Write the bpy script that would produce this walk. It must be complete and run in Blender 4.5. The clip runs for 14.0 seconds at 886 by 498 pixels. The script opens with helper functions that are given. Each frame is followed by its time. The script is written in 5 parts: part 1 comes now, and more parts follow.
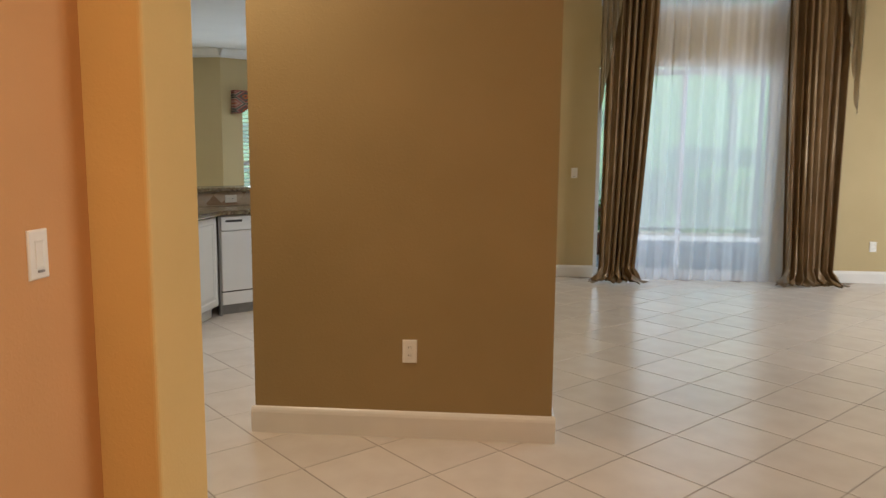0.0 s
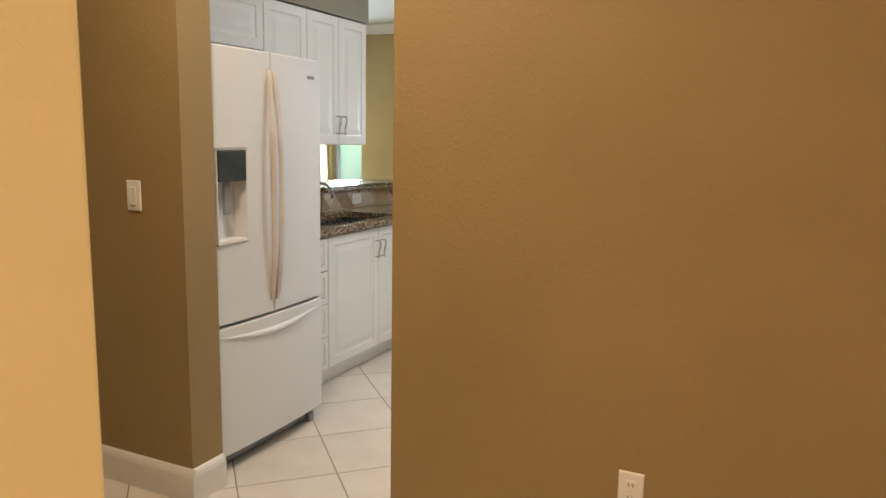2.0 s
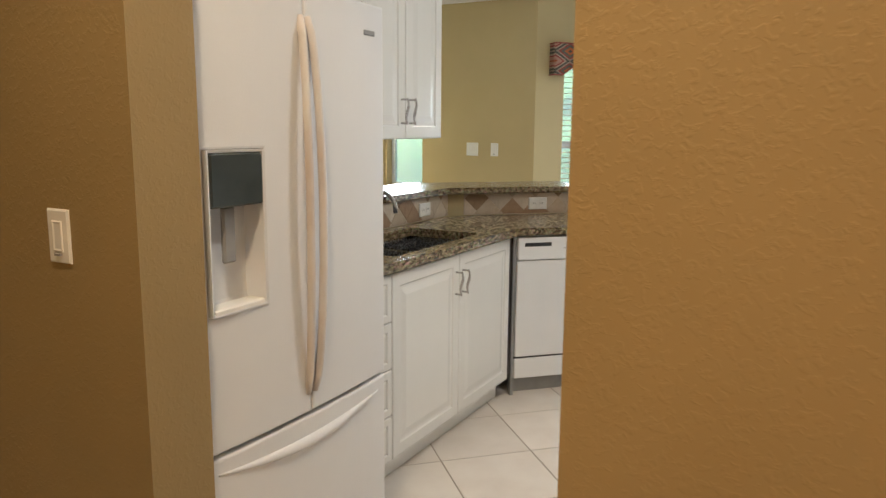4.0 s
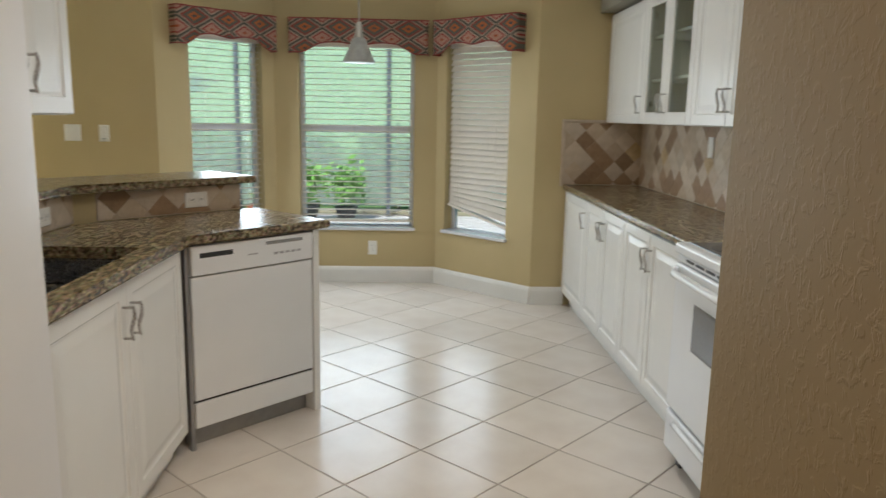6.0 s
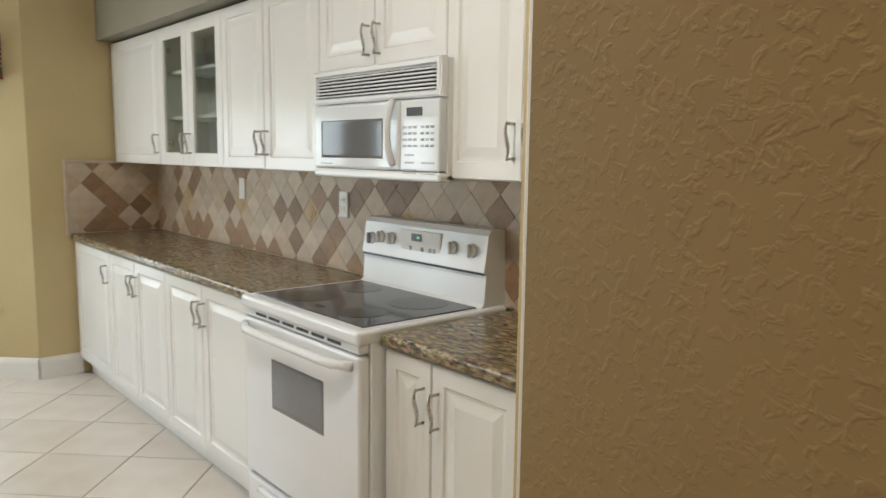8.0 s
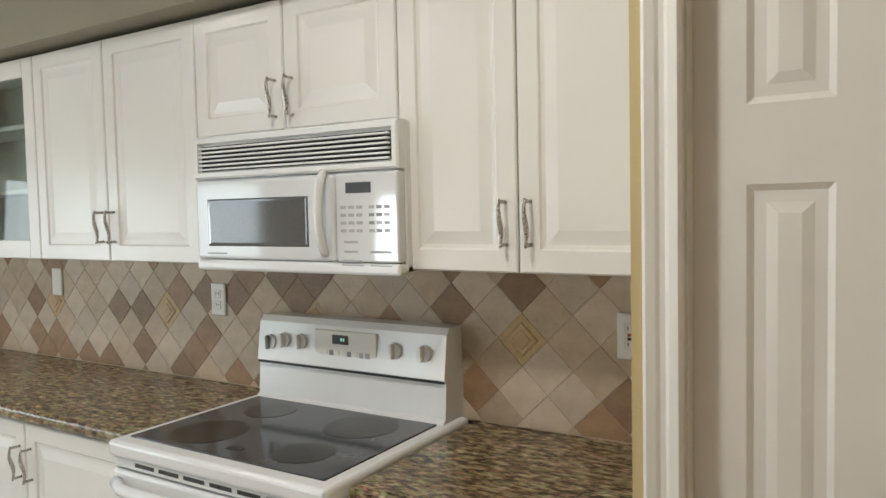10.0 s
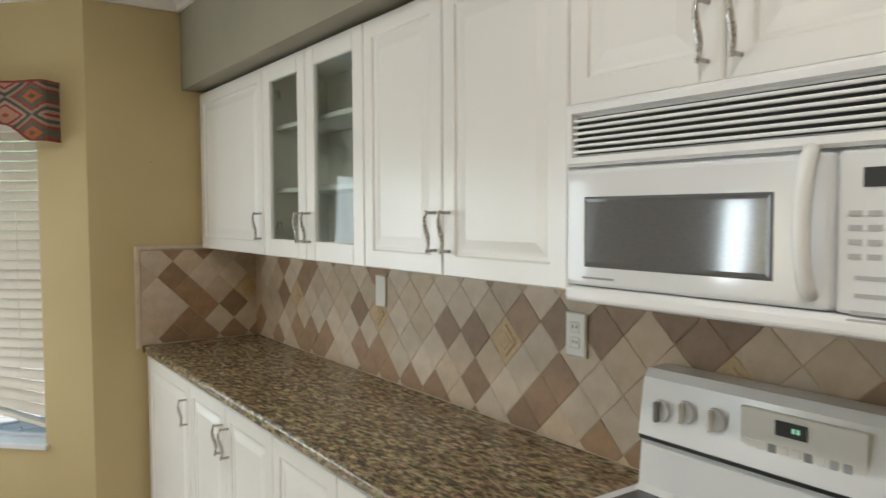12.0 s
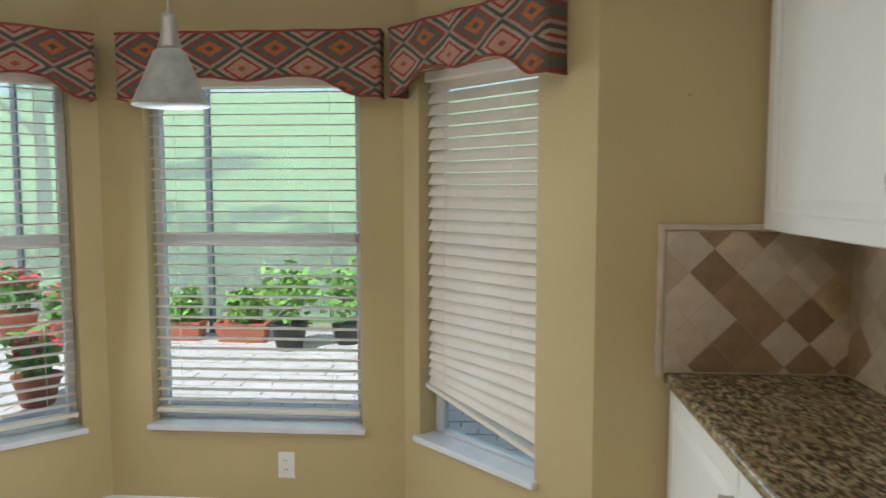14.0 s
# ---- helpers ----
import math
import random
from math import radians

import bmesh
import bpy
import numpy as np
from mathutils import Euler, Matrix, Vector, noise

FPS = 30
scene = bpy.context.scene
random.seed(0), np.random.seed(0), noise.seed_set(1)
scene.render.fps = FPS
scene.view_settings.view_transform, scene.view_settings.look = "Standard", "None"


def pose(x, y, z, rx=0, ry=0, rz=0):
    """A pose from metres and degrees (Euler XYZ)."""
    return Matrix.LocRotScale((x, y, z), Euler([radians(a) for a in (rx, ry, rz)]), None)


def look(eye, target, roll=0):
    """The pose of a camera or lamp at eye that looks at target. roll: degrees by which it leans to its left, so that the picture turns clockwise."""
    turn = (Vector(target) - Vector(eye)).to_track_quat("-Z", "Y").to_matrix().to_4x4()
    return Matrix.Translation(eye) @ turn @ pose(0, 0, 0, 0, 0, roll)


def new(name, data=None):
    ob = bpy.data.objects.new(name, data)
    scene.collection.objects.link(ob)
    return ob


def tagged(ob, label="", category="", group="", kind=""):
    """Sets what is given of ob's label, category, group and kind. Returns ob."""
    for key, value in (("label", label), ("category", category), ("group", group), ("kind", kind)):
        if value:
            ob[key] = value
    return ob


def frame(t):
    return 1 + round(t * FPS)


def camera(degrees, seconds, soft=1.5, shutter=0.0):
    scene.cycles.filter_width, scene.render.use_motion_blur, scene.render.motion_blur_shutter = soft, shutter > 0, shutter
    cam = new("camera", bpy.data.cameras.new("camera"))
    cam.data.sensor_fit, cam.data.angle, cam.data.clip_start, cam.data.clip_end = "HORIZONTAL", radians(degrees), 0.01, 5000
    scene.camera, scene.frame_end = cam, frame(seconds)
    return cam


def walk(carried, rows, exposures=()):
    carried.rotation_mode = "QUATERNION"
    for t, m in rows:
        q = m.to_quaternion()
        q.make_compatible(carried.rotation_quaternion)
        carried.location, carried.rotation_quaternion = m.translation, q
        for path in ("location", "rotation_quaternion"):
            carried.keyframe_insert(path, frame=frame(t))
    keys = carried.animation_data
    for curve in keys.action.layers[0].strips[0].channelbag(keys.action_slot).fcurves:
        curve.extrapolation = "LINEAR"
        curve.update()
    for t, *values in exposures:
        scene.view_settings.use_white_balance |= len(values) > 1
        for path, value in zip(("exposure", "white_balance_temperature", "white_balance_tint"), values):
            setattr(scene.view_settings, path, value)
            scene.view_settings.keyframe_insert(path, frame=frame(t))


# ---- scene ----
cam = camera(62.4, 14.0, soft=1.4, shutter=0.2)
# seconds, place, yaw, pitch, roll
PATH = [
    (0, 0.486, 0.427, 1.409, 4.87, -7.43, -0.50),
    (0.5, 0.493, 0.800, 1.412, 9.44, -7.74, -0.78),
    (1, 0.468, 1.161, 1.416, 13.53, -7.92, -0.36),
    (1.5, 0.449, 1.496, 1.430, 19.74, -8.57, -1.25),
    (2, 0.380, 1.903, 1.437, 25.59, -8.81, -1.03),
    (2.2, 0.328, 2.034, 1.453, 27.03, -8.81, -1.34),
    (4.3, -0.574, 3.060, 1.414, 29.38, -10.05, -0.35),
    (4.5, -0.676, 3.111, 1.396, 26.61, -11.34, 0.69),
    (5, -0.854, 3.254, 1.384, 18.33, -13.73, 1.19),
    (5.5, -0.952, 3.432, 1.392, 10.17, -12.51, -0.97),
    (6, -1.036, 3.546, 1.390, -2.32, -10.30, -1.11),
    (6.5, -1.129, 3.620, 1.406, -16.26, -9.79, 0.79),
    (7, -1.175, 3.686, 1.403, -24.45, -10.31, 0.11),
    (7.5, -1.169, 3.783, 1.412, -31.54, -9.36, -1.04),
    (8, -1.188, 3.853, 1.442, -41.13, -7.34, -0.76),
    (8.2, -1.187, 3.932, 1.450, -44.53, -7.10, -0.46),
    (10.3, -1.147, 4.629, 1.525, -58.61, -2.94, 1.27),
    (10.5, -1.122, 4.678, 1.527, -56.82, -2.55, 0.98),
    (11, -0.963, 4.822, 1.525, -49.59, -2.17, -0.00),
    (11.5, -0.840, 5.005, 1.522, -43.17, -2.61, -0.46),
    (12, -0.739, 5.262, 1.532, -35.20, -2.81, 0.27),
    (12.5, -0.635, 5.501, 1.524, -24.50, -3.46, 0.51),
    (13, -0.493, 5.850, 1.502, -14.46, -4.05, 0.22),
    (13.5, -0.433, 6.193, 1.490, -6.04, -3.70, 0.54),
    (14, -0.452, 6.565, 1.499, 4.23, -4.85, 0.05),
]
walk(cam, [(t, pose(x, y, z, 90 + pitch, roll, yaw)) for t, x, y, z, yaw, pitch, roll in PATH],
     [(0.0, 0.3, 5650, 10), (1.5, 0.6, 5750, 10), (2.2, 0.85, 5700, 10), (4.5, 0.7, 5900, 10), (6.5, 0.35, 5950, 10), (8.0, 0.78, 6050, 10), (11.0, 0.62, 6050, 10), (12.5, 0.62, 6150, 10), (14.0, 0.44, 6000, 10)])

# ---- light ----
world = bpy.data.worlds.new("sky_world")
scene.world = world
world.use_nodes = True
sky = world.node_tree.nodes.new("ShaderNodeTexSky")
sky.sky_type, sky.sun_disc = "NISHITA", False
sky.sun_elevation, sky.sun_rotation = radians(52), radians(160)
world.node_tree.links.new(sky.outputs[0], world.node_tree.nodes["Background"].inputs[0])
world.node_tree.nodes["Background"].inputs[1].default_value = 0.15


def lamp(name, kind, m, energy, color=(1, 1, 1), size=0.1, size_y=None, spread=180):
    d = bpy.data.lights.new(name, kind)
    d.energy, d.color = energy, color
    if kind == "AREA":
        d.shape, d.size, d.size_y = "RECTANGLE", size, size_y or size
        d.spread = radians(spread)
    elif kind == "SUN":
        d.angle = size
    else:
        d.shadow_soft_size = size
    ob = new(name, d)
    ob.matrix_world = m
    return ob


DAY = (0.90, 0.98, 1.0)
WARM = (1.0, 0.75, 0.46)
lamp("sun", "SUN", look((0, 0, 0), (1.1, 2.9, -4.0)), 5.0, (1.0, 0.95, 0.88), radians(0.6))
# sky light that comes in through the window openings
lamp("bay_window_light", "AREA", look((-1.49, 9.50, 1.15), (-1.49, 5.0, 0.9)), 8.5, DAY, 0.8, 1.2)
lamp("bay_side_light_right", "AREA", look((-0.60, 9.23, 1.15), (-3.0, 6.5, 0.9)), 4, DAY, 0.5, 1.2)
lamp("bay_side_light_left", "AREA", look((-2.42, 9.22, 1.15), (0.4, 6.5, 0.9)), 7, DAY, 0.5, 1.2)
lamp("far_window_light", "AREA", look((-4.17, 8.85, 1.3), (-4.17, 5.0, 1.0)), 16, DAY, 0.36, 0.7)
lamp("patio_door_light", "AREA", look((2.49, 8.975, 1.3), (2.95, 5.0, 0.9)), 11, (0.92, 0.98, 1.0), 1.9, 2.3)
# warm fill for the living room, set at an added, unseen side window
lamp("living_fill_light", "AREA", look((6.44, 5.6, 1.4), (2.0, 5.6, 0.9)), 130, (1.0, 0.93, 0.80), 2.8, 1.9)
lamp("transom_light", "AREA", look((2.49, 8.975, 3.75), (2.95, 5.0, 1.5)), 12, (0.92, 0.98, 1.0), 1.9, 1.3)
# the lamps of the house
lamp("foyer_lamp", "AREA", look((-1.0, 3.3, 2.96), (-1.0, 3.3, 0)), 19, WARM, 0.16)
lamp("foyer_lamp_back", "AREA", look((0.45, 0.4, 2.96), (0.45, 0.4, 0)), 36, (1.0, 0.66, 0.36), 0.16)
# the can at y 5.4 is unseen, strengthened to fill the cabinet fronts
for lx, ly in ((-1.95, 7.48), (-0.75, 7.48), (-0.75, 5.4)):
    lamp("kitchen_can_light", "AREA", look((lx, ly, 2.585), (lx, ly, 0)), 10 if ly < 6 else 3.5, (1.0, 0.92, 0.80), 0.12)


# ---- materials ----
def material(name, color, rough=0.5, metal=0.0, color2=None, scale=6.0, var=0.5, bump=0.0, bump_scale=120.0, spec=0.5, coat=0.0, per_piece=0.0, detail=4.0):
    m = bpy.data.materials.new(name)
    m.use_nodes = True
    t = m.node_tree
    n, l = t.nodes, t.links
    b = n["Principled BSDF"]
    b.inputs["Roughness"].default_value, b.inputs["Metallic"].default_value = rough, metal
    b.inputs["Specular IOR Level"].default_value, b.inputs["Coat Weight"].default_value = spec, coat
    tc = n.new("ShaderNodeTexCoord")
    ns = n.new("ShaderNodeTexNoise")
    ns.inputs["Scale"].default_value, ns.inputs["Detail"].default_value = scale, detail
    l.new(tc.outputs["Object"], ns.inputs["Vector"])
    mr = n.new("ShaderNodeMapRange")
    mr.inputs[1].default_value, mr.inputs[2].default_value = 0.32, 0.68
    l.new(ns.outputs["Fac"], mr.inputs[0])
    mx = n.new("ShaderNodeMix")
    mx.data_type = "RGBA"
    c2 = color2 or [c * 0.88 for c in color]
    mx.inputs[6].default_value, mx.inputs[7].default_value = (*color, 1), (*c2, 1)
    l.new(mr.outputs[0], mx.inputs[0])
    out = mx.outputs[2]
    if per_piece:
        oi = n.new("ShaderNodeObjectInfo")
        hv = n.new("ShaderNodeHueSaturation")
        r2 = n.new("ShaderNodeMapRange")
        r2.inputs[3].default_value, r2.inputs[4].default_value = 1 - per_piece, 1 + per_piece
        l.new(oi.outputs["Random"], r2.inputs[0])
        l.new(r2.outputs[0], hv.inputs["Value"])
        l.new(out, hv.inputs["Color"])
        out = hv.outputs[0]
    l.new(out, b.inputs["Base Color"])
    rr = n.new("ShaderNodeMapRange")
    rr.inputs[3].default_value, rr.inputs[4].default_value = max(0.02, rough - 0.06), min(1, rough + 0.06)
    n2 = n.new("ShaderNodeTexNoise")
    n2.inputs["Scale"].default_value = scale * 3.3
    l.new(tc.outputs["Object"], n2.inputs["Vector"])
    l.new(n2.outputs["Fac"], rr.inputs[0])
    l.new(rr.outputs[0], b.inputs["Roughness"])
    if bump:
        n3 = n.new("ShaderNodeTexNoise")
        n3.inputs["Scale"].default_value, n3.inputs["Detail"].default_value = bump_scale, 3
        l.new(tc.outputs["Object"], n3.inputs["Vector"])
        bp = n.new("ShaderNodeBump")
        bp.inputs["Strength"].default_value, bp.inputs["Distance"].default_value = bump, 0.01
        l.new(n3.outputs["Fac"], bp.inputs["Height"])
        l.new(bp.outputs[0], b.inputs["Normal"])
    return m


def knockdown(name, color, color2, strength=0.17):
    """Painted wall plaster with a knock-down texture: flattened ridges on a smooth ground."""
    m = material(name, color, 0.62, 0, color2, 2.2, 0.5, 0.0, spec=0.35)
    t = m.node_tree
    n, l = t.nodes, t.links
    tc = n.new("ShaderNodeTexCoord")
    a = n.new("ShaderNodeTexNoise")
    a.inputs["Scale"].default_value, a.inputs["Detail"].default_value, a.inputs["Distortion"].default_value = 74, 3.0, 0.6
    cr = n.new("ShaderNodeMapRange")
    cr.interpolation_type = "SMOOTHSTEP"
    cr.inputs[1].default_value, cr.inputs[2].default_value = 0.49, 0.63
    f = n.new("ShaderNodeTexNoise")
    f.inputs["Scale"].default_value = 190
    ad = n.new("ShaderNodeMath")
    ad.operation = "MULTIPLY_ADD"
    ad.inputs[1].default_value = 0.12
    bp = n.new("ShaderNodeBump")
    bp.inputs["Strength"].default_value, bp.inputs["Distance"].default_value = strength, 0.003
    l.new(tc.outputs["Object"], a.inputs["Vector"])
    l.new(tc.outputs["Object"], f.inputs["Vector"])
    l.new(a.outputs["Fac"], cr.inputs[0])
    l.new(f.outputs["Fac"], ad.inputs[0])
    l.new(cr.outputs[0], ad.inputs[2])
    l.new(ad.outputs[0], bp.inputs["Height"])
    l.new(bp.outputs[0], n["Principled BSDF"].inputs["Normal"])
    return m


def granite(name):
    m = bpy.data.materials.new(name)
    m.use_nodes = True
    n, l = m.node_tree.nodes, m.node_tree.links
    b = n["Principled BSDF"]
    b.inputs["Roughness"].default_value = 0.24
    tc = n.new("ShaderNodeTexCoord")
    mp = n.new("ShaderNodeMapping")
    mp.inputs["Scale"].default_value = (1.0, 0.42, 1.0)
    mp.inputs["Rotation"].default_value = (0, 0, 0.5)
    l.new(tc.outputs["Object"], mp.inputs[0])
    a = n.new("ShaderNodeTexNoise")
    a.inputs["Scale"].default_value, a.inputs["Detail"].default_value, a.inputs["Roughness"].default_value = 72, 5, 0.66
    v = n.new("ShaderNodeTexVoronoi")
    v.inputs["Scale"].default_value = 130
    w = n.new("ShaderNodeTexNoise")
    w.inputs["Scale"].default_value = 7
    for q in (a, v, w):
        l.new(mp.outputs[0], q.inputs["Vector"])
    r = n.new("ShaderNodeValToRGB")
    e = r.color_ramp.elements
    e[0].position, e[0].color = 0.34, (0.012, 0.008, 0.005, 1)
    e[1].position, e[1].color = 0.70, (0.52, 0.42, 0.24, 1)
    for p, c in ((0.42, (0.065, 0.037, 0.015, 1)), (0.48, (0.18, 0.125, 0.048, 1)), (0.56, (0.33, 0.245, 0.105, 1))):
        k = e.new(p)
        k.color = c
    l.new(a.outputs["Fac"], r.inputs[0])
    mx = n.new("ShaderNodeMix")
    mx.data_type, mx.blend_type = "RGBA", "OVERLAY"
    mx.inputs[0].default_value = 0.25
    l.new(r.outputs[0], mx.inputs[6])
    l.new(v.outputs["Color"], mx.inputs[7])
    hs = n.new("ShaderNodeHueSaturation")
    hs.inputs["Saturation"].default_value = 0.8
    l.new(mx.outputs[2], hs.inputs["Color"])
    m2 = n.new("ShaderNodeMix")
    m2.data_type, m2.blend_type = "RGBA", "MIX"
    m2.inputs[7].default_value = (0.16, 0.10, 0.045, 1)
    mr = n.new("ShaderNodeMapRange")
    mr.inputs[1].default_value, mr.inputs[2].default_value, mr.inputs[4].default_value = 0.4, 0.75, 0.45
    l.new(w.outputs["Fac"], mr.inputs[0])
    l.new(mr.outputs[0], m2.inputs[0])
    l.new(hs.outputs[0], m2.inputs[6])
    l.new(m2.outputs[2], b.inputs["Base Color"])
    return m


def glass(name, tint=(0.95, 1, 0.98), alpha=0.9):
    """Thin clear pane: mostly see-through, with a gloss that grows at a slant."""
    m = bpy.data.materials.new(name)
    m.use_nodes = True
    n, l = m.node_tree.nodes, m.node_tree.links
    n.remove(n["Principled BSDF"])
    tr, gl, mx, lw = (n.new("ShaderNodeBsdfTransparent"), n.new("ShaderNodeBsdfGlossy"), n.new("ShaderNodeMixShader"), n.new("ShaderNodeLayerWeight"))
    pw, ma = n.new("ShaderNodeMath"), n.new("ShaderNodeMath")
    pw.operation, ma.operation = "POWER", "MULTIPLY_ADD"
    pw.inputs[1].default_value, ma.inputs[1].default_value, ma.inputs[2].default_value = 4.0, 0.6, 0.03
    tr.inputs[0].default_value = (*[c * alpha for c in tint], 1)
    gl.inputs["Roughness"].default_value = 0.03
    lw.inputs[0].default_value = 0.5
    l.new(lw.outputs["Facing"], pw.inputs[0])
    l.new(pw.outputs[0], ma.inputs[0])
    l.new(ma.outputs[0], mx.inputs[0])
    l.new(tr.outputs[0], mx.inputs[1])
    l.new(gl.outputs[0], mx.inputs[2])
    l.new(mx.outputs[0], n["Material Output"].inputs[0])
    return m


def sheer_cloth(name, color, cover=0.5):
    m = bpy.data.materials.new(name)
    m.use_nodes = True
    n, l = m.node_tree.nodes, m.node_tree.links
    n.remove(n["Principled BSDF"])
    tr, df, ts = n.new("ShaderNodeBsdfTransparent"), n.new("ShaderNodeBsdfDiffuse"), n.new("ShaderNodeBsdfTranslucent")
    a, c = n.new("ShaderNodeMixShader"), n.new("ShaderNodeMixShader")
    df.inputs[0].default_value = ts.inputs[0].default_value = (*color, 1)
    a.inputs[0].default_value, c.inputs[0].default_value = 0.55, cover
    l.new(df.outputs[0], a.inputs[1])
    l.new(ts.outputs[0], a.inputs[2])
    l.new(tr.outputs[0], c.inputs[1])
    l.new(a.outputs[0], c.inputs[2])
    l.new(c.outputs[0], n["Material Output"].inputs[0])
    return m


def glow(name, color, strength):
    m = bpy.data.materials.new(name)
    m.use_nodes = True
    b = m.node_tree.nodes["Principled BSDF"]
    b.inputs["Emission Color"].default_value, b.inputs["Emission Strength"].default_value = (*color, 1), strength
    return m


def valance_cloth(name):
    """Woven tapestry: a lattice of diamonds in rust, rose and grey green."""
    m = bpy.data.materials.new(name)
    m.use_nodes = True
    n, l = m.node_tree.nodes, m.node_tree.links
    b = n["Principled BSDF"]
    b.inputs["Roughness"].default_value, b.inputs["Specular IOR Level"].default_value = 0.9, 0.2
    tc = n.new("ShaderNodeTexCoord")
    sp = n.new("ShaderNodeSeparateXYZ")
    l.new(tc.outputs["Object"], sp.inputs[0])

    def mt(op, x, y=None, z=None):
        q = n.new("ShaderNodeMath")
        q.operation = op
        for i, w in enumerate((x, y, z)):
            if w is None:
                continue
            if isinstance(w, (int, float)):
                q.inputs[i].default_value = w
            else:
                l.new(w, q.inputs[i])
        return q.outputs[0]
    P = 0.27
    nz = n.new("ShaderNodeTexNoise")
    nz.inputs["Scale"].default_value = 70
    l.new(tc.outputs["Object"], nz.inputs["Vector"])
    u = mt("DIVIDE", mt("ADD", sp.outputs[0], mt("MULTIPLY", nz.outputs["Fac"], 0.012)), P)
    v = mt("DIVIDE", mt("ADD", sp.outputs[2], 0.05), P * 0.60)
    fu = mt("ABSOLUTE", mt("SUBTRACT", mt("FRACT", u), 0.5))
    fv = mt("ABSOLUTE", mt("SUBTRACT", mt("FRACT", v), 0.5))
    d = mt("ADD", fu, fv)
    r = n.new("ShaderNodeValToRGB")
    r.color_ramp.interpolation = "CONSTANT"
    e = r.color_ramp.elements
    e[0].position, e[0].color = 0.0, (0.50, 0.13, 0.06, 1)
    e[1].position, e[1].color = 0.07, (0.62, 0.34, 0.25, 1)
    for p, c in ((0.25, (0.42, 0.07, 0.06, 1)), (0.31, (0.56, 0.40, 0.30, 1)), (0.40, (0.13, 0.125, 0.10, 1)), (0.50, (0.46, 0.34, 0.26, 1)), (0.58, (0.40, 0.09, 0.07, 1)), (0.66, (0.18, 0.165, 0.13, 1)), (0.80, (0.62, 0.19, 0.07, 1)), (0.92, (0.14, 0.13, 0.11, 1))):
        k = e.new(p)
        k.color = c
    l.new(d, r.inputs[0])
    mx = n.new("ShaderNodeMix")
    mx.data_type, mx.blend_type = "RGBA", "MULTIPLY"
    mx.inputs[0].default_value = 0.75
    n2 = n.new("ShaderNodeTexNoise")
    n2.inputs["Scale"].default_value = 260
    l.new(tc.outputs["Object"], n2.inputs["Vector"])
    l.new(r.outputs[0], mx.inputs[6])
    l.new(n2.outputs["Fac"], mx.inputs[7])
    l.new(mx.outputs[2], b.inputs["Base Color"])
    return m


BROWN = knockdown("brown_wall_paint", (0.345, 0.247, 0.110), (0.315, 0.225, 0.098))
YELLOW = knockdown("yellow_wall_paint", (0.55, 0.44, 0.235), (0.515, 0.41, 0.215), 0.12)
ORANGE = knockdown("orange_wall_paint", (0.62, 0.32, 0.12), (0.58, 0.295, 0.105), 0.15)
CREAMWALL = knockdown("cream_wall_paint", (0.72, 0.48, 0.17), (0.68, 0.45, 0.155), 0.15)
SOFFIT = knockdown("grey_soffit_paint", (0.30, 0.275, 0.21), (0.27, 0.25, 0.19), 0.1)
CEIL = material("ceiling_paint", (0.78, 0.78, 0.76), 0.8, 0, (0.74, 0.74, 0.72), 3, bump=0.08, bump_scale=60)
TRIM = material("white_trim_paint", (0.80, 0.78, 0.74), 0.35, 0, (0.76, 0.74, 0.70), 5)
CAB = material("white_cabinet_foil", (0.83, 0.82, 0.79), 0.24, 0, (0.80, 0.79, 0.76), 3, bump=0.02, bump_scale=25)
APPL = material("white_appliance_enamel", (0.84, 0.85, 0.86), 0.2, 0, (0.81, 0.82, 0.83), 4)
FRIDGE = material("white_fridge_enamel", (0.78, 0.78, 0.79), 0.32, 0, (0.75, 0.75, 0.76), 3, bump=0.05, bump_scale=260)
# off-white with soft tan patches
HANDLE_F = material("off_white_tan_plastic", (0.75, 0.71, 0.67), 0.35, 0, (0.60, 0.51, 0.45), 5)
PLASTIC = material("white_plastic", (0.82, 0.80, 0.76), 0.35, 0, (0.80, 0.78, 0.73), 20)
GREYP = material("grey_plastic", (0.30, 0.30, 0.30), 0.4, 0, (0.26, 0.26, 0.26), 20)
DARKP = material("dark_plastic", (0.02, 0.02, 0.022), 0.3, 0, (0.03, 0.03, 0.03), 20)
DISPLAY = material("smoked_panel_gloss", (0.05, 0.062, 0.062), 0.14, 0, (0.035, 0.045, 0.045), 9)
# near-black colour that stands in for the shade inside gaps and louvres
SHADOW = material("gap_shade", (0.03, 0.028, 0.025), 0.8, 0, (0.02, 0.02, 0.02), 10)
NICKEL = material("brushed_nickel", (0.55, 0.53, 0.50), 0.28, 1.0, (0.48, 0.46, 0.44), 60)
STEEL = material("brushed_steel", (0.50, 0.50, 0.50), 0.25, 1.0, (0.42, 0.42, 0.43), 30)
SINKM = material("sink_steel", (0.34, 0.335, 0.33), 0.27, 0.9, (0.27, 0.265, 0.26), 30)
GRANITE = granite("brown_granite")
GROUT = material("grout", (0.34, 0.28, 0.22), 0.85, 0, (0.24, 0.20, 0.16), 4, bump=0.2, bump_scale=200)
FTILE = material("cream_ceramic_tile", (0.74, 0.68, 0.61), 0.23, 0, (0.68, 0.61, 0.54), 5, bump=0.06, bump_scale=14, per_piece=0.05, spec=0.4)
STONE_L = material("beige_travertine", (0.55, 0.44, 0.32), 0.5, 0, (0.45, 0.345, 0.235), 16, bump=0.25, bump_scale=60, per_piece=0.12, detail=8)
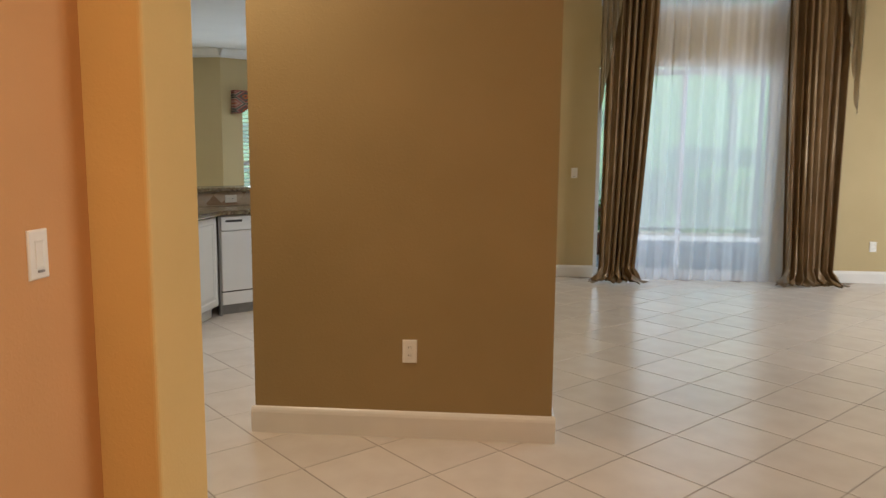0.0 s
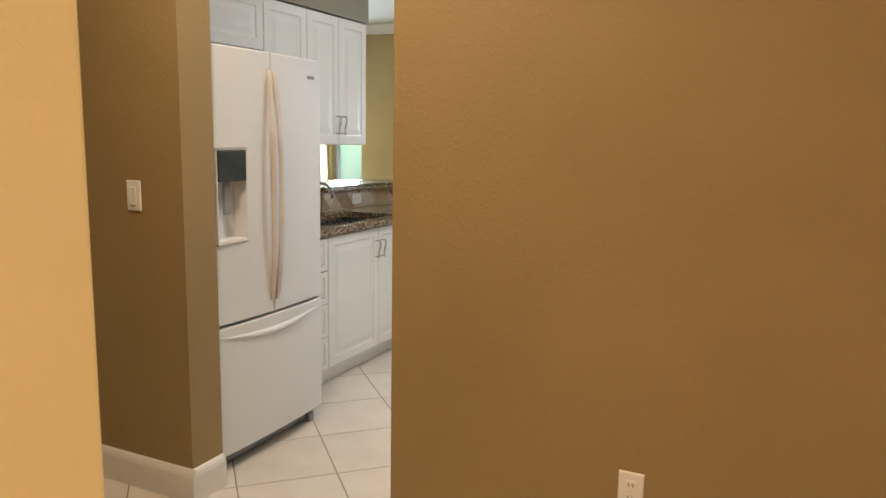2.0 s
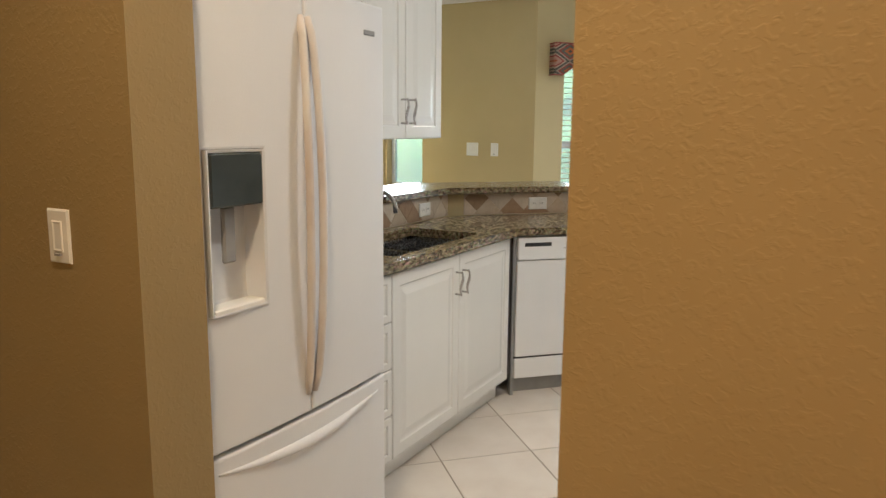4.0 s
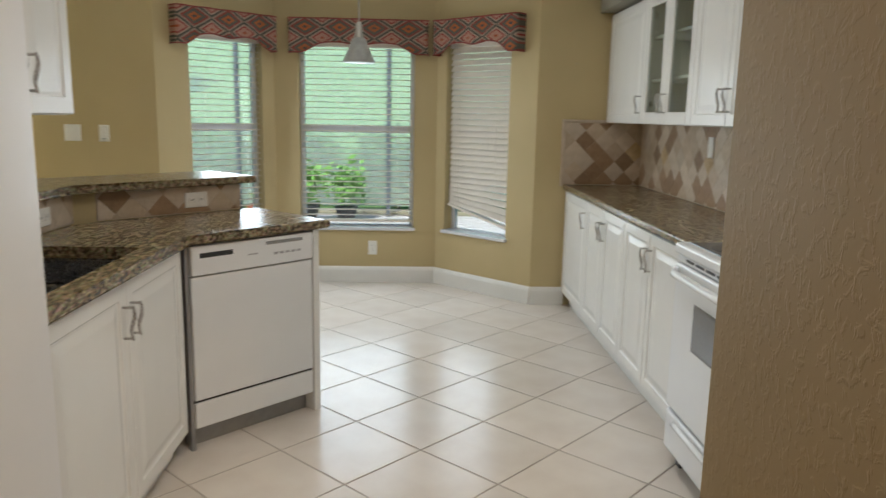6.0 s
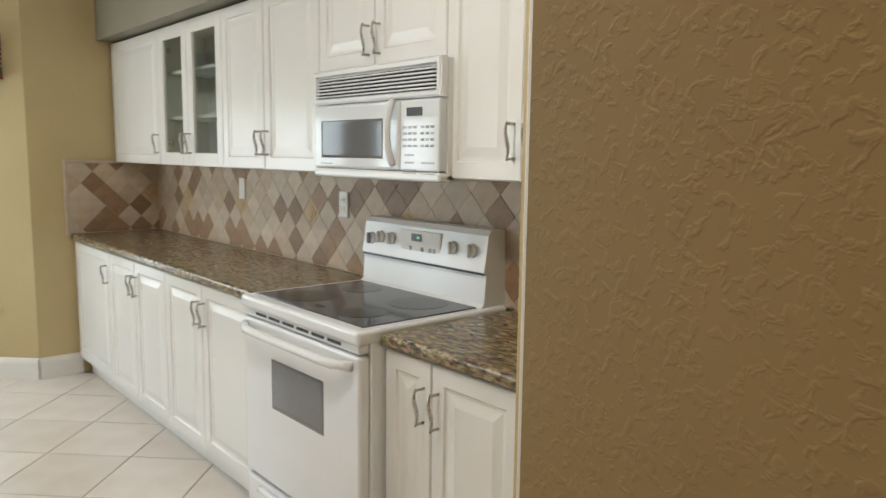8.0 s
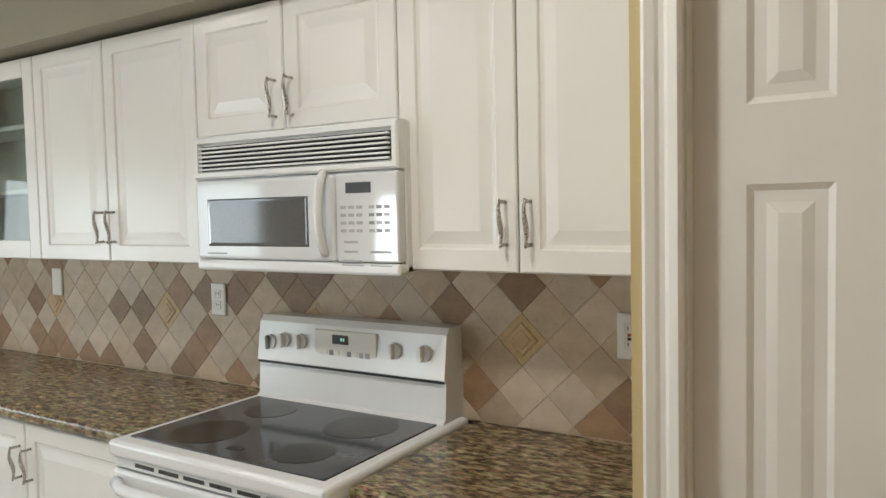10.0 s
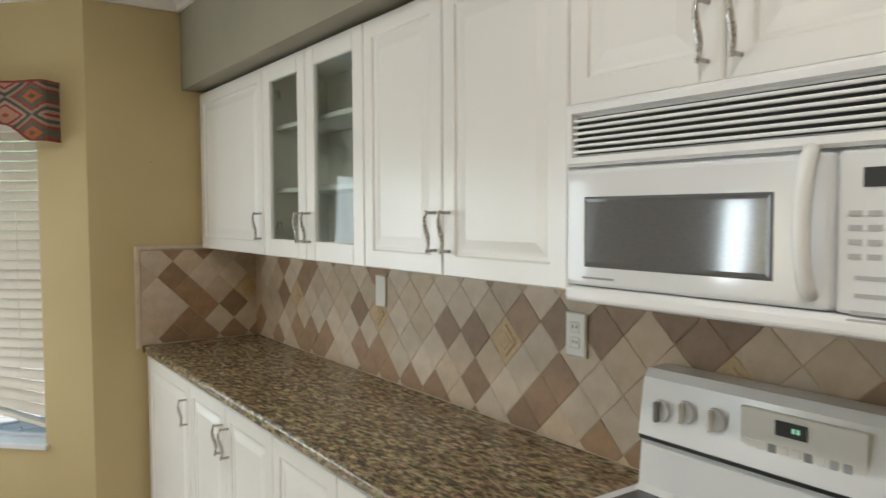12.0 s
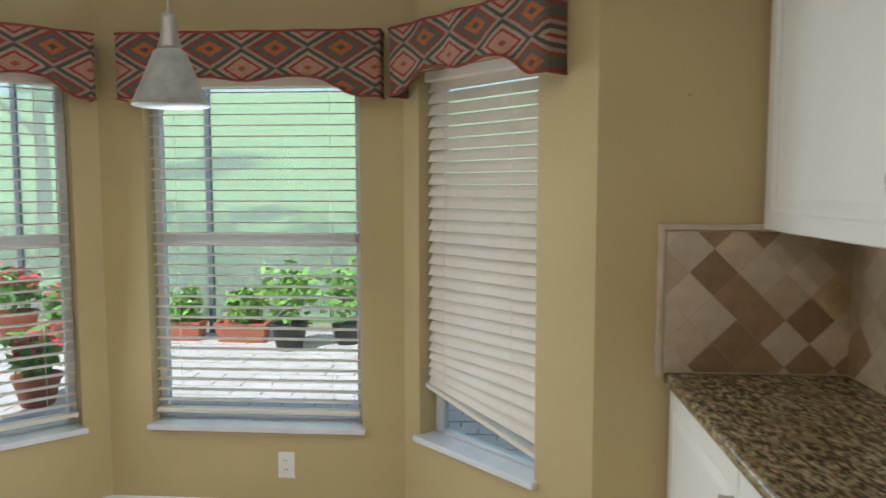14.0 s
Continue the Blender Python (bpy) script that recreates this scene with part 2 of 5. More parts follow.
STONE_P = material("pale_travertine", (0.62, 0.52, 0.41), 0.5, 0, (0.51, 0.415, 0.31), 14, bump=0.25, bump_scale=60, per_piece=0.1, detail=8)
STONE_D = material("brown_travertine", (0.34, 0.22, 0.125), 0.5, 0, (0.26, 0.16, 0.09), 20, bump=0.25, bump_scale=60, per_piece=0.18, detail=8)
STONE_Y = material("golden_inset_stone", (0.56, 0.41, 0.23), 0.5, 0, (0.47, 0.33, 0.17), 40, bump=0.3, bump_scale=80)
SGROUT = material("stone_grout", (0.56, 0.46, 0.35), 0.9, 0, (0.50, 0.41, 0.31), 30)
# black glass lifted to grey-blue: the cabinets' reflection is put into the colour
COOKTOP = material("black_glass_ceramic", (0.075, 0.08, 0.09), 0.1, 0, (0.07, 0.074, 0.084), 40)
BURNER = material("burner_print", (0.016, 0.013, 0.011), 0.2, 0, (0.024, 0.02, 0.017), 90)
OVENGLASS = material("oven_window_glass", (0.21, 0.21, 0.215), 0.1, 0, (0.18, 0.18, 0.185), 200)
MWGLASS = material("microwave_window_mesh", (0.13, 0.13, 0.135), 0.08, 0, (0.11, 0.11, 0.115), 300)
MWFRONT = material("white_gloss_panel", (0.74, 0.76, 0.78), 0.06, 0, (0.72, 0.74, 0.76), 5)
BLIND = material("cream_blind_slat", (0.80, 0.73, 0.64), 0.45, 0, (0.76, 0.69, 0.60), 12)
ALU = material("white_aluminium_frame", (0.76, 0.78, 0.82), 0.35, 0.0, (0.72, 0.74, 0.78), 15)
# dark metal lightened to bluish grey, with the haze over the posts mixed in
BRONZE = material("hazed_grey_aluminium", (0.15, 0.16, 0.18), 0.5, 0.2, (0.12, 0.13, 0.15), 15)
SILL = material("white_marble_sill", (0.76, 0.76, 0.78), 0.15, 0, (0.66, 0.66, 0.70), 6)
PANE = glass("window_glass")
CGLASS = glass("cabinet_glass", (0.88, 0.93, 0.90), 0.93)
VALANCE = valance_cloth("tapestry_cloth")
VEDGE = material("rust_cord", (0.28, 0.05, 0.04), 0.9, 0, (0.2, 0.04, 0.03), 40)
DRAPE = material("bronze_satin", (0.25, 0.165, 0.08), 0.34, 0.25, (0.19, 0.12, 0.055), 5, bump=0.12, bump_scale=30, spec=0.6)
CREAMCLOTH = material("cream_silk", (0.72, 0.62, 0.44), 0.5, 0, (0.66, 0.56, 0.38), 10)
SHEER = sheer_cloth("white_voile", (0.84, 0.84, 0.88))
LAMPSHADE = material("frosted_alabaster_glass", (0.38, 0.375, 0.35), 0.45, 0, (0.28, 0.275, 0.25), 26, bump=0.1, bump_scale=40)
STEM = material("brushed_pewter", (0.42, 0.40, 0.36), 0.4, 0.6, (0.36, 0.34, 0.31), 30)
LIGHT_ON = glow("lit_diffuser", (1.0, 0.96, 0.88), 6)
DIGIT = glow("green_digits", (0.15, 0.9, 0.45), 0.3)
PRINT = material("grey_print", (0.46, 0.46, 0.48), 0.5, 0, (0.40, 0.40, 0.42), 40)
GRASS = material("lawn_grass", (0.27, 0.43, 0.16), 0.9, 0, (0.22, 0.37, 0.12), 1.2, bump=0.5, bump_scale=40)
PAVER = material("grey_pink_paver", (0.60, 0.54, 0.53), 0.8, 0, (0.50, 0.45, 0.44), 5, per_piece=0.1, bump=0.2)
LEAF = material("green_leaf", (0.12, 0.27, 0.05), 0.5, 0, (0.20, 0.38, 0.08), 2.2)
LEAF2 = material("light_leaf", (0.26, 0.46, 0.10), 0.5, 0, (0.16, 0.34, 0.07), 0.7)
BARK = material("bark", (0.11, 0.085, 0.06), 0.9, 0, (0.07, 0.055, 0.04), 15, bump=0.5, bump_scale=30)
TERRA = material("terracotta", (0.42, 0.13, 0.07), 0.75, 0, (0.34, 0.10, 0.05), 12)
BLACKPOT = material("black_pot", (0.025, 0.025, 0.027), 0.5, 0, (0.035, 0.035, 0.035), 12)
PETAL = material("red_petal", (0.70, 0.05, 0.06), 0.6, 0, (0.60, 0.10, 0.14), 12)
STUCCO = material("house_stucco", (0.62, 0.52, 0.38), 0.85, 0, (0.58, 0.48, 0.35), 4, bump=0.3, bump_scale=40)


# ---- mesh tools ----
def mesh_object(name, bm, mat, smooth=False):
    bmesh.ops.recalc_face_normals(bm, faces=bm.faces[:])
    d = bpy.data.meshes.new(name)
    bm.to_mesh(d)
    bm.free()
    d.materials.append(mat)
    if smooth:
        for p in d.polygons:
            p.use_smooth = True
    return new(name, d)


def part(name, bm, mat, parent, label="", smooth=False):
    ob = mesh_object(name, bm, mat, smooth)
    ob.parent = parent
    return tagged(ob, label)


def thing(name, m, label, category, group="", kind=""):
    e = new(name)
    e.empty_display_size = 0.1
    e.matrix_world = m
    return tagged(e, label, category, group, kind)


def solid(name, bm, mat, label="", category="", group="", kind="", smooth=False):
    return tagged(mesh_object(name, bm, mat, smooth), label, category, group, kind)


def box(x0, x1, y0, y1, z0, z1, bevel=0.0, seg=2, bm=None):
    b = bm or bmesh.new()
    v = [b.verts.new((x, y, z)) for x in (x0, x1) for y in (y0, y1) for z in (z0, z1)]
    fs = [b.faces.new([v[i] for i in q]) for q in ((0, 1, 3, 2), (4, 6, 7, 5), (0, 4, 5, 1), (2, 3, 7, 6), (0, 2, 6, 4), (1, 5, 7, 3))]
    if bevel:
        es = {e for f in fs for e in f.edges}
        bmesh.ops.bevel(b, geom=list(es), offset=bevel, segments=seg, profile=0.5, affect="EDGES")
    return b


def prism(pts, z0, z1, bevel=0.0, seg=2, bm=None):
    """An upright prism over a plan outline."""
    b = bm or bmesh.new()
    lo = [b.verts.new((x, y, z0)) for x, y in pts]
    hi = [b.verts.new((x, y, z1)) for x, y in pts]
    n = len(pts)
    fs = [b.faces.new(lo[::-1]), b.faces.new(hi)]
    for i in range(n):
        fs.append(b.faces.new((lo[i], lo[(i + 1) % n], hi[(i + 1) % n], hi[i])))
    if bevel:
        es = set(fs[0].edges) | set(fs[1].edges)
        bmesh.ops.bevel(b, geom=list(es), offset=bevel, segments=seg, profile=0.5, affect="EDGES")
    return b


def tube(pts, r, n=8, bm=None):
    """A round bar through points."""
    b = bm or bmesh.new()
    pts = [Vector(p) for p in pts]
    rings = []
    for i, p in enumerate(pts):
        d = (pts[min(i + 1, len(pts) - 1)] - pts[max(i - 1, 0)]).normalized()
        a = d.cross(Vector((0.31, 0.87, 0.38))).normalized()
        c = d.cross(a)
        rr = r[i] if isinstance(r, (list, tuple)) else r
        rings.append([b.verts.new(p + rr * (math.cos(k * math.tau / n) * a + math.sin(k * math.tau / n) * c)) for k in range(n)])
    for s, t in zip(rings, rings[1:]):
        for k in range(n):
            b.faces.new((s[k], s[(k + 1) % n], t[(k + 1) % n], t[k]))
    b.faces.new(rings[0][::-1])
    b.faces.new(rings[-1])
    return b


def lathe(profile, n=28, bm=None, cx=0.0, cy=0.0):
    """A turned shape from (radius, height) pairs."""
    b = bm or bmesh.new()
    rings = [[b.verts.new((cx + r * math.cos(k * math.tau / n), cy + r * math.sin(k * math.tau / n), z)) for k in range(n)] for r, z in profile]
    for s, t in zip(rings, rings[1:]):
        for k in range(n):
            b.faces.new((s[k], s[(k + 1) % n], t[(k + 1) % n], t[k]))
    b.faces.new(rings[0][::-1])
    b.faces.new(rings[-1])
    return b


def panel(x0, x1, z0, z1, rings, back, bm=None):
    """A moulded slab facing -y: rings of (inset, y) from its edge to its field."""
    b = bm or bmesh.new()
    loops = [[b.verts.new(p) for p in ((x0, back, z0), (x1, back, z0), (x1, back, z1), (x0, back, z1))]]
    for i, y in rings:
        loops.append([b.verts.new(p) for p in ((x0 + i, y, z0 + i), (x1 - i, y, z0 + i), (x1 - i, y, z1 - i), (x0 + i, y, z1 - i))])
    for s, t in zip(loops, loops[1:]):
        for k in range(4):
            b.faces.new((s[k], s[(k + 1) % 4], t[(k + 1) % 4], t[k]))
    b.faces.new(loops[0][::-1])
    b.faces.new(loops[-1])
    return b


def disc(r, y, cx, cz, depth, n=24, bm=None):
    """A round slab facing -y."""
    b = bm or bmesh.new()
    a = [b.verts.new((cx + r * math.cos(k * math.tau / n), y, cz + r * math.sin(k * math.tau / n))) for k in range(n)]
    c = [b.verts.new((cx + r * math.cos(k * math.tau / n), y + depth, cz + r * math.sin(k * math.tau / n))) for k in range(n)]
    b.faces.new(a)
    b.faces.new(c[::-1])
    for k in range(n):
        b.faces.new((a[k], a[(k + 1) % n], c[(k + 1) % n], c[k]))
    return b


def facing(x, y, z=0.0, rz=0.0):
    return pose(x, y, z, 0, 0, rz)


# ---- structure ----
K = 2.60   # kitchen ceiling
F = 3.00   # foyer ceiling
G = 5.20   # living room ceiling
structure = dict(kind="structure")


def wall(name, x0, x1, y0, y1, z0, z1, mat, label):
    return solid(name, box(x0, x1, y0, y1, z0, z1), mat, label, "wall", kind="structure")


solid("wall_partition", prism([(-0.755, 3.914), (0.735, 3.914), (0.735, 4.285), (-0.712, 4.285)], 0, F), BROWN, "brown textured plaster partition wall with white baseboard", "wall", kind="structure")
wall("wall_switch", -4.4, -1.638, 3.914, 4.08, 0, F, BROWN, "brown textured plaster wall beside the kitchen opening")
wall("wall_header", -1.638, -0.755, 3.914, 4.08, 2.44, F, BROWN, "brown textured plaster over the kitchen opening")
wall("wall_foyer", -0.795, -0.595, -3.0, 2.245, 0, F, ORANGE, "orange painted foyer wall")
solid("wall_pillar", box(-0.795, -0.43, 2.245, 2.555, 0, F, 0.012, 3), CREAMWALL, "warm yellow plaster wall end with rounded corners", "wall", kind="structure")
wall("wall_passage", -4.4, -0.795, 2.405, 2.555, 0, F, BROWN, "brown plaster wall of the side passage")
wall("wall_passage_end", -4.55, -4.4, 2.405, 8.9, 0, F, YELLOW, "yellow plaster end wall")
wall("wall_foyer_back", -0.795, 6.7, -3.2, -3.0, 0, G, ORANGE, "orange painted wall behind the foyer")
wall("wall_kitchen_side", 0.655, 0.735, 4.285, 8.95, 0, G, YELLOW, "yellow wall between kitchen and living room")
wall("wall_living_upper", 0.60, 0.735, -3.0, 3.92, F + 0.1, G, YELLOW, "yellow upper wall over the foyer")
wall("wall_partition_upper", 0.655, 0.735, 3.92, 4.285, F + 0.1, G, YELLOW, "yellow upper wall of the living room")
wall("wall_fridge_side", -2.60, -2.48, 4.08, 5.99, 0, K, YELLOW, "yellow wall behind the refrigerator")
# pantry
solid("wall_pantry", prism([(-0.06, 4.815), (-0.06, 4.895), (0.655, 4.895), (0.655, 4.815)], 0, K), YELLOW, "pale pantry wall beside the worktop", "wall", kind="structure")
wall("wall_pantry_head", -0.06, 0.06, 4.285, 4.815, 2.05, K, YELLOW, "pale wall over the pantry door")

# walls with windows
def wall_with_openings(name, length, z1, openings, m, mat, label, thick=0.16):
    """A wall along local x, inside face at y 0, with openings (x0, x1, z0, z1)."""
    bm = bmesh.new()
    x = 0.0
    for a, c, z0, zt in sorted(openings):
        if a > x:
            box(x, a, 0, thick, 0, z1, bm=bm)
        lower = max([o[3] for o in openings if o[0] == a and o[3] < zt], default=0)
        upper = min([o[2] for o in openings if o[0] == a and o[2] > z0], default=None)
        if z0 > lower:
            box(a, c, 0, thick, lower, z0, bm=bm)
        if upper is None and z1 > zt:
            box(a, c, 0, thick, zt, z1, bm=bm)
        x = c
    if x < length:
        box(x, length, 0, thick, 0, z1, bm=bm)
    ob = solid(name, bm, mat, label, "wall", kind="structure")
    ob.matrix_world = m
    return ob


BAY_Y, END_Y = 9.60, 8.90
BL, BR, RUN = -2.15, -0.84, BAY_Y - END_Y   # bay corners
LIV_Y, PX0, PX1 = 8.95, 0.78, 2.72   # living room window wall, its opening
LIV_SIDE = facing(6.5, 9.6, 0, -90)
# opening added out of view to carry the living room fill
wall_with_openings("wall_living_side", 12.6, G, [(2.5, 5.5, 0.4, 2.4)], LIV_SIDE, YELLOW, "unseen yellow living room side wall with an added window")
R2 = math.sqrt(0.5)
BAY_MID = facing(BL, BAY_Y)
BAY_RIGHT = facing(BR, BAY_Y, 0, -45)
BAY_LEFT = facing(BL - RUN, END_Y, 0, 45)
SIDE = RUN * math.sqrt(2)
WZ0, WZ1 = 0.445, 1.96
wall_with_openings("wall_bay_middle", BR - BL, K, [(0.195, 1.125, WZ0, WZ1)], BAY_MID, YELLOW, "yellow bay wall with a window")
wall_with_openings("wall_bay_side", SIDE, K, [(0.10, 0.74, WZ0, WZ1)], BAY_RIGHT, YELLOW, "yellow slanted bay wall with a window")
wall_with_openings("wall_bay_side_left", SIDE, K, [(SIDE - 0.73, SIDE - 0.11, WZ0, WZ1)], BAY_LEFT, YELLOW, "yellow slanted bay wall with a window")
wall_with_openings("wall_end_left", 1.70, K, [(0.18, 0.58, 0.85, 1.75)], facing(-4.55, END_Y), YELLOW, "yellow end wall with two switch plates")
wall("wall_end_right", BR + RUN, 0.655, END_Y, END_Y + 0.16, 0, K, YELLOW, "yellow end wall beside the worktop")
wall_with_openings("wall_living_window", 6.0, G, [(PX0, PX1, 0.0, 2.40), (PX0, PX1, 3.05, 4.45)], facing(0.735, LIV_Y), YELLOW, "yellow tall window wall of the living room")

# ceilings and soffits
solid("ceiling_kitchen", box(-4.55, 0.655, 4.085, 9.8, K, K + 0.1), CEIL, "white textured kitchen ceiling", "ceiling", kind="structure")
solid("ceiling_foyer", box(-4.55, 0.735, -3.2, 4.08, F, F + 0.1), CEIL, "white foyer ceiling", "ceiling", kind="structure")
solid("ceiling_living", box(0.60, 6.7, -3.2, 9.61, G, G + 0.1), CEIL, "white high living room ceiling", "ceiling", kind="structure")
solid("soffit", box(0.285, 0.655, 4.895, END_Y, 2.13, K), SOFFIT, "grey-green soffit over the wall cabinets", "soffit", kind="structure")
solid("soffit", box(-2.48, -2.11, 4.085, 5.99, 2.125, K), SOFFIT, "grey-green soffit over the wall cabinets", "soffit", kind="structure")

CROWN = [(0.0, 0.0), (0.09, 0.0), (0.088, -0.014), (0.07, -0.024), (0.045, -0.05), (0.026, -0.078), (0.02, -0.10), (0.0, -0.10)]


def moulding(name, a, b, z, prof, mat, label, side=1):
    """A trim profile run from a to b in plan; it stands out to the run's right (side 1)."""
    a, b = Vector((*a, 0)), Vector((*b, 0))
    d = (b - a).normalized()
    out = Vector((d.y, -d.x, 0)) * side
    bm = bmesh.new()
    s = [bm.verts.new(a + out * p + Vector((0, 0, z + q))) for p, q in prof]
    t = [bm.verts.new(b + out * p + Vector((0, 0, z + q))) for p, q in prof]
    for i in range(len(prof)):
        j = (i + 1) % len(prof)
        bm.faces.new((s[i], s[j], t[j], t[i]))
    bm.faces.new(s[::-1])
    bm.faces.new(t)
    return solid(name, bm, mat, label, "trim", kind="structure")


BASEB = [(0, 0.0), (0.018, 0.0), (0.018, 0.105), (0.014, 0.118), (0.008, 0.128), (0.0, 0.135)]
for a, b in (((-4.39, END_Y), (BL - RUN, END_Y)), ((BL - RUN, END_Y), (BL, BAY_Y)), ((BL, BAY_Y), (BR, BAY_Y)), ((BR, BAY_Y), (BR + RUN, END_Y)), ((BR + RUN, END_Y), (0.285, END_Y))):
    moulding("crown_trim", a, b, K - 0.002, CROWN, TRIM, "white crown moulding")
moulding("crown_trim", (0.285, END_Y), (0.285, 4.895), K - 0.002, CROWN, TRIM, "white crown moulding")
moulding("crown_trim", (-2.11, 4.085), (-2.11, 5.99), K - 0.002, CROWN, TRIM, "white crown moulding")
for a, b in (((-4.39, END_Y), (BL - RUN, END_Y)), ((BL - RUN, END_Y), (BL, BAY_Y)), ((BL, BAY_Y), (BR, BAY_Y)), ((BR, BAY_Y), (BR + RUN, END_Y)), ((BR + RUN, END_Y), (0.112, END_Y)),
             ((-0.773, 3.914), (0.753, 3.914)), ((-4.39, 3.914), (-1.62, 3.914)), ((-1.638, 3.914), (-1.638, 4.08)), ((-0.712, 4.285), (-0.755, 3.914)), ((0.735, 3.914), (0.735, LIV_Y - 0.02)), ((0.735, LIV_Y), (0.735 + PX0, LIV_Y)), ((0.735 + PX1, LIV_Y), (6.5, LIV_Y)), ((6.5, LIV_Y), (6.5, -3.0))):
    moulding("baseboard", a, b, 0.0, BASEB, TRIM, "white moulded baseboard")

solid("ground", box(-60, 60, 9.05, 120, -0.5, -0.13), GRASS, "green lawn behind the house", "ground", kind="structure")


# ---- kitchen: cabinets ----
DOOR = [(0.0, -0.016), (0.004, -0.02), (0.052, -0.02), (0.057, -0.0150), (0.066, -0.0140), (0.074, -0.0150), (0.098, -0.0195), (0.103, -0.0195)]


def bow_handle(parent, x, z, length, label="wavy brushed nickel bow handle"):
    """An upright bow pull with two posts and a waist in its grip."""
    h = length / 2
    bm = tube([(x, -0.018, z - h), (x, -0.05, z - h)], 0.0045, 8)
    tube([(x, -0.018, z + h), (x, -0.05, z + h)], 0.0045, 8, bm)
    grip = []
    for i in range(15):
        u = i / 14 * 2 - 1
        grip.append((x, -0.050 - 0.006 * math.sin(u * math.pi), z + u * (h + 0.006)))
    tube(grip, [0.0052 - 0.0015 * math.cos(i / 14 * math.tau) for i in range(15)], 8, bm)
    return part("handle", bm, NICKEL, parent, label, True)


def cabinet_door(parent, x0, x1, z0, z1, handle=None, hz=None, name="door"):
    g = 0.002
    d = part(name, panel(x0 + g, x1 - g, z0 + g, z1 - g, DOOR, 0.0), CAB, parent)
    if handle:
        hx = x0 + 0.032 if handle == "l" else x1 - 0.032
        bow_handle(d, hx, hz, 0.10)
    return d


def glass_door(parent, x0, x1, z0, z1, handle, hz):
    g, s = 0.002, 0.07
    bm = bmesh.new()
    for a in ((x0 + g, x0 + s, z0 + g, z1 - g), (x1 - s, x1 - g, z0 + g, z1 - g), (x0 + s, x1 - s, z0 + g, z0 + s), (x0 + s, x1 - s, z1 - s, z1 - g)):
        box(a[0], a[1], -0.02, 0.0, a[2], a[3], 0.003, 1, bm)
    d = part("door", bm, CAB, parent)
    p = part("pane", box(x0 + s - 0.005, x1 - s + 0.005, -0.011, -0.007, z0 + s - 0.005, z1 - s + 0.005), CGLASS, d, "clear glass pane")
    p.visible_shadow = False
    hx = x0 + 0.032 if handle == "l" else x1 - 0.032
    bow_handle(d, hx, hz, 0.10)
    for zz in (z0 + 0.12, z1 - 0.12):
        hb = x1 - s - 0.012 if handle == "l" else x0 + s + 0.012
        part("hinge", disc(0.017, 0.004, hb, zz, 0.012, 14), NICKEL, d, "round nickel hinge cup")
    return d


def wall_cabinet(m, width, z0, z1, depth, doors, label, group="wall cabinets", glazed=False, hz=None):
    """Origin at the front's starting corner on the floor below; doors: list of (x0, x1, handle side)."""
    t = thing("wall_cabinet", m, label, "cabinet", group)
    w = 0.018
    if glazed:
        bm = bmesh.new()
        for a in ((0, w, 0, depth, z0, z1), (width - w, width, 0, depth, z0, z1), (w, width - w, 0, depth, z0, z0 + w), (w, width - w, 0, depth, z1 - w, z1), (w, width - w, depth - 0.008, depth, z0 + w, z1 - w)):
            box(*a, bm=bm)
        part("body", bm, CAB, t)
        n = 2
        for i in range(n):
            zz = z0 + (i + 1) * (z1 - z0) / (n + 1)
            part("shelf", box(w, width - w, 0.03, depth - 0.008, zz, zz + 0.018, 0.002, 1), CAB, t)
    else:
        part("body", box(0.001, width - 0.001, 0.0, depth, z0, z1, 0.001, 1), CAB, t)
    for x0, x1, s in doors:
        if glazed:
            glass_door(t, x0, x1, z0, z1, s, hz or z0 + 0.118)
        else:
            cabinet_door(t, x0, x1, z0, z1, s, hz or z0 + 0.118)
    return t


def base_cabinet(m, width, depth, doors, label, group="base cabinets", drawers=0, top=0.87, body_top=0.87):
    t = thing("base_cabinet", m, label, "cabinet", group)
    part("body", box(0.001, width - 0.001, 0.0, depth, 0.10, body_top, 0.001, 1), CAB, t)
    if body_top < top:
        part("rail", box(0.001, width - 0.001, 0.0, 0.018, body_top, top), CAB, t)
    part("toe_kick", box(0.001, width - 0.001, 0.045, depth, 0.0, 0.10), CAB, t)
    if drawers:
        hs = (top - 0.11) / drawers
        for i in range(drawers):
            part("drawer", panel(0.003, width - 0.003, 0.108 + i * hs, 0.108 + (i + 1) * hs - 0.004, [(0.0, -0.016), (0.004, -0.02), (0.03, -0.02), (0.036, -0.014), (0.045, -0.019)], 0.0), CAB, t)
    for x0, x1, s in doors:
        cabinet_door(t, x0, x1, 0.105, top - 0.004, s, top - 0.135)
    return t


UX, UZ0, UZ1, UD = 0.385, 1.365, 2.115, 0.265
FAR = END_Y - 0.02


def right_at(y, x=UX):
    return facing(x, y, 0, -90)


wall_cabinet(right_at(FAR), 0.81, UZ0, UZ1, UD, [(0.0, 0.81, "r")], "white raised-panel wall cabinet with one door")
wall_cabinet(right_at(8.07), 0.82, UZ0, UZ1, UD, [(0.0, 0.40, "r"), (0.40, 0.82, "l")], "white wall cabinet with two glass doors and empty shelves", glazed=True)
wall_cabinet(right_at(7.25), 0.88, UZ0, UZ1, UD, [(0.0, 0.42, "r"), (0.42, 0.88, "l")], "white raised-panel wall cabinet with two doors")
wall_cabinet(right_at(6.37), 0.75, 1.75, UZ1, UD, [(0.0, 0.365, "r"), (0.365, 0.75, "l")], "short white wall cabinet over the microwave", hz=1.84)
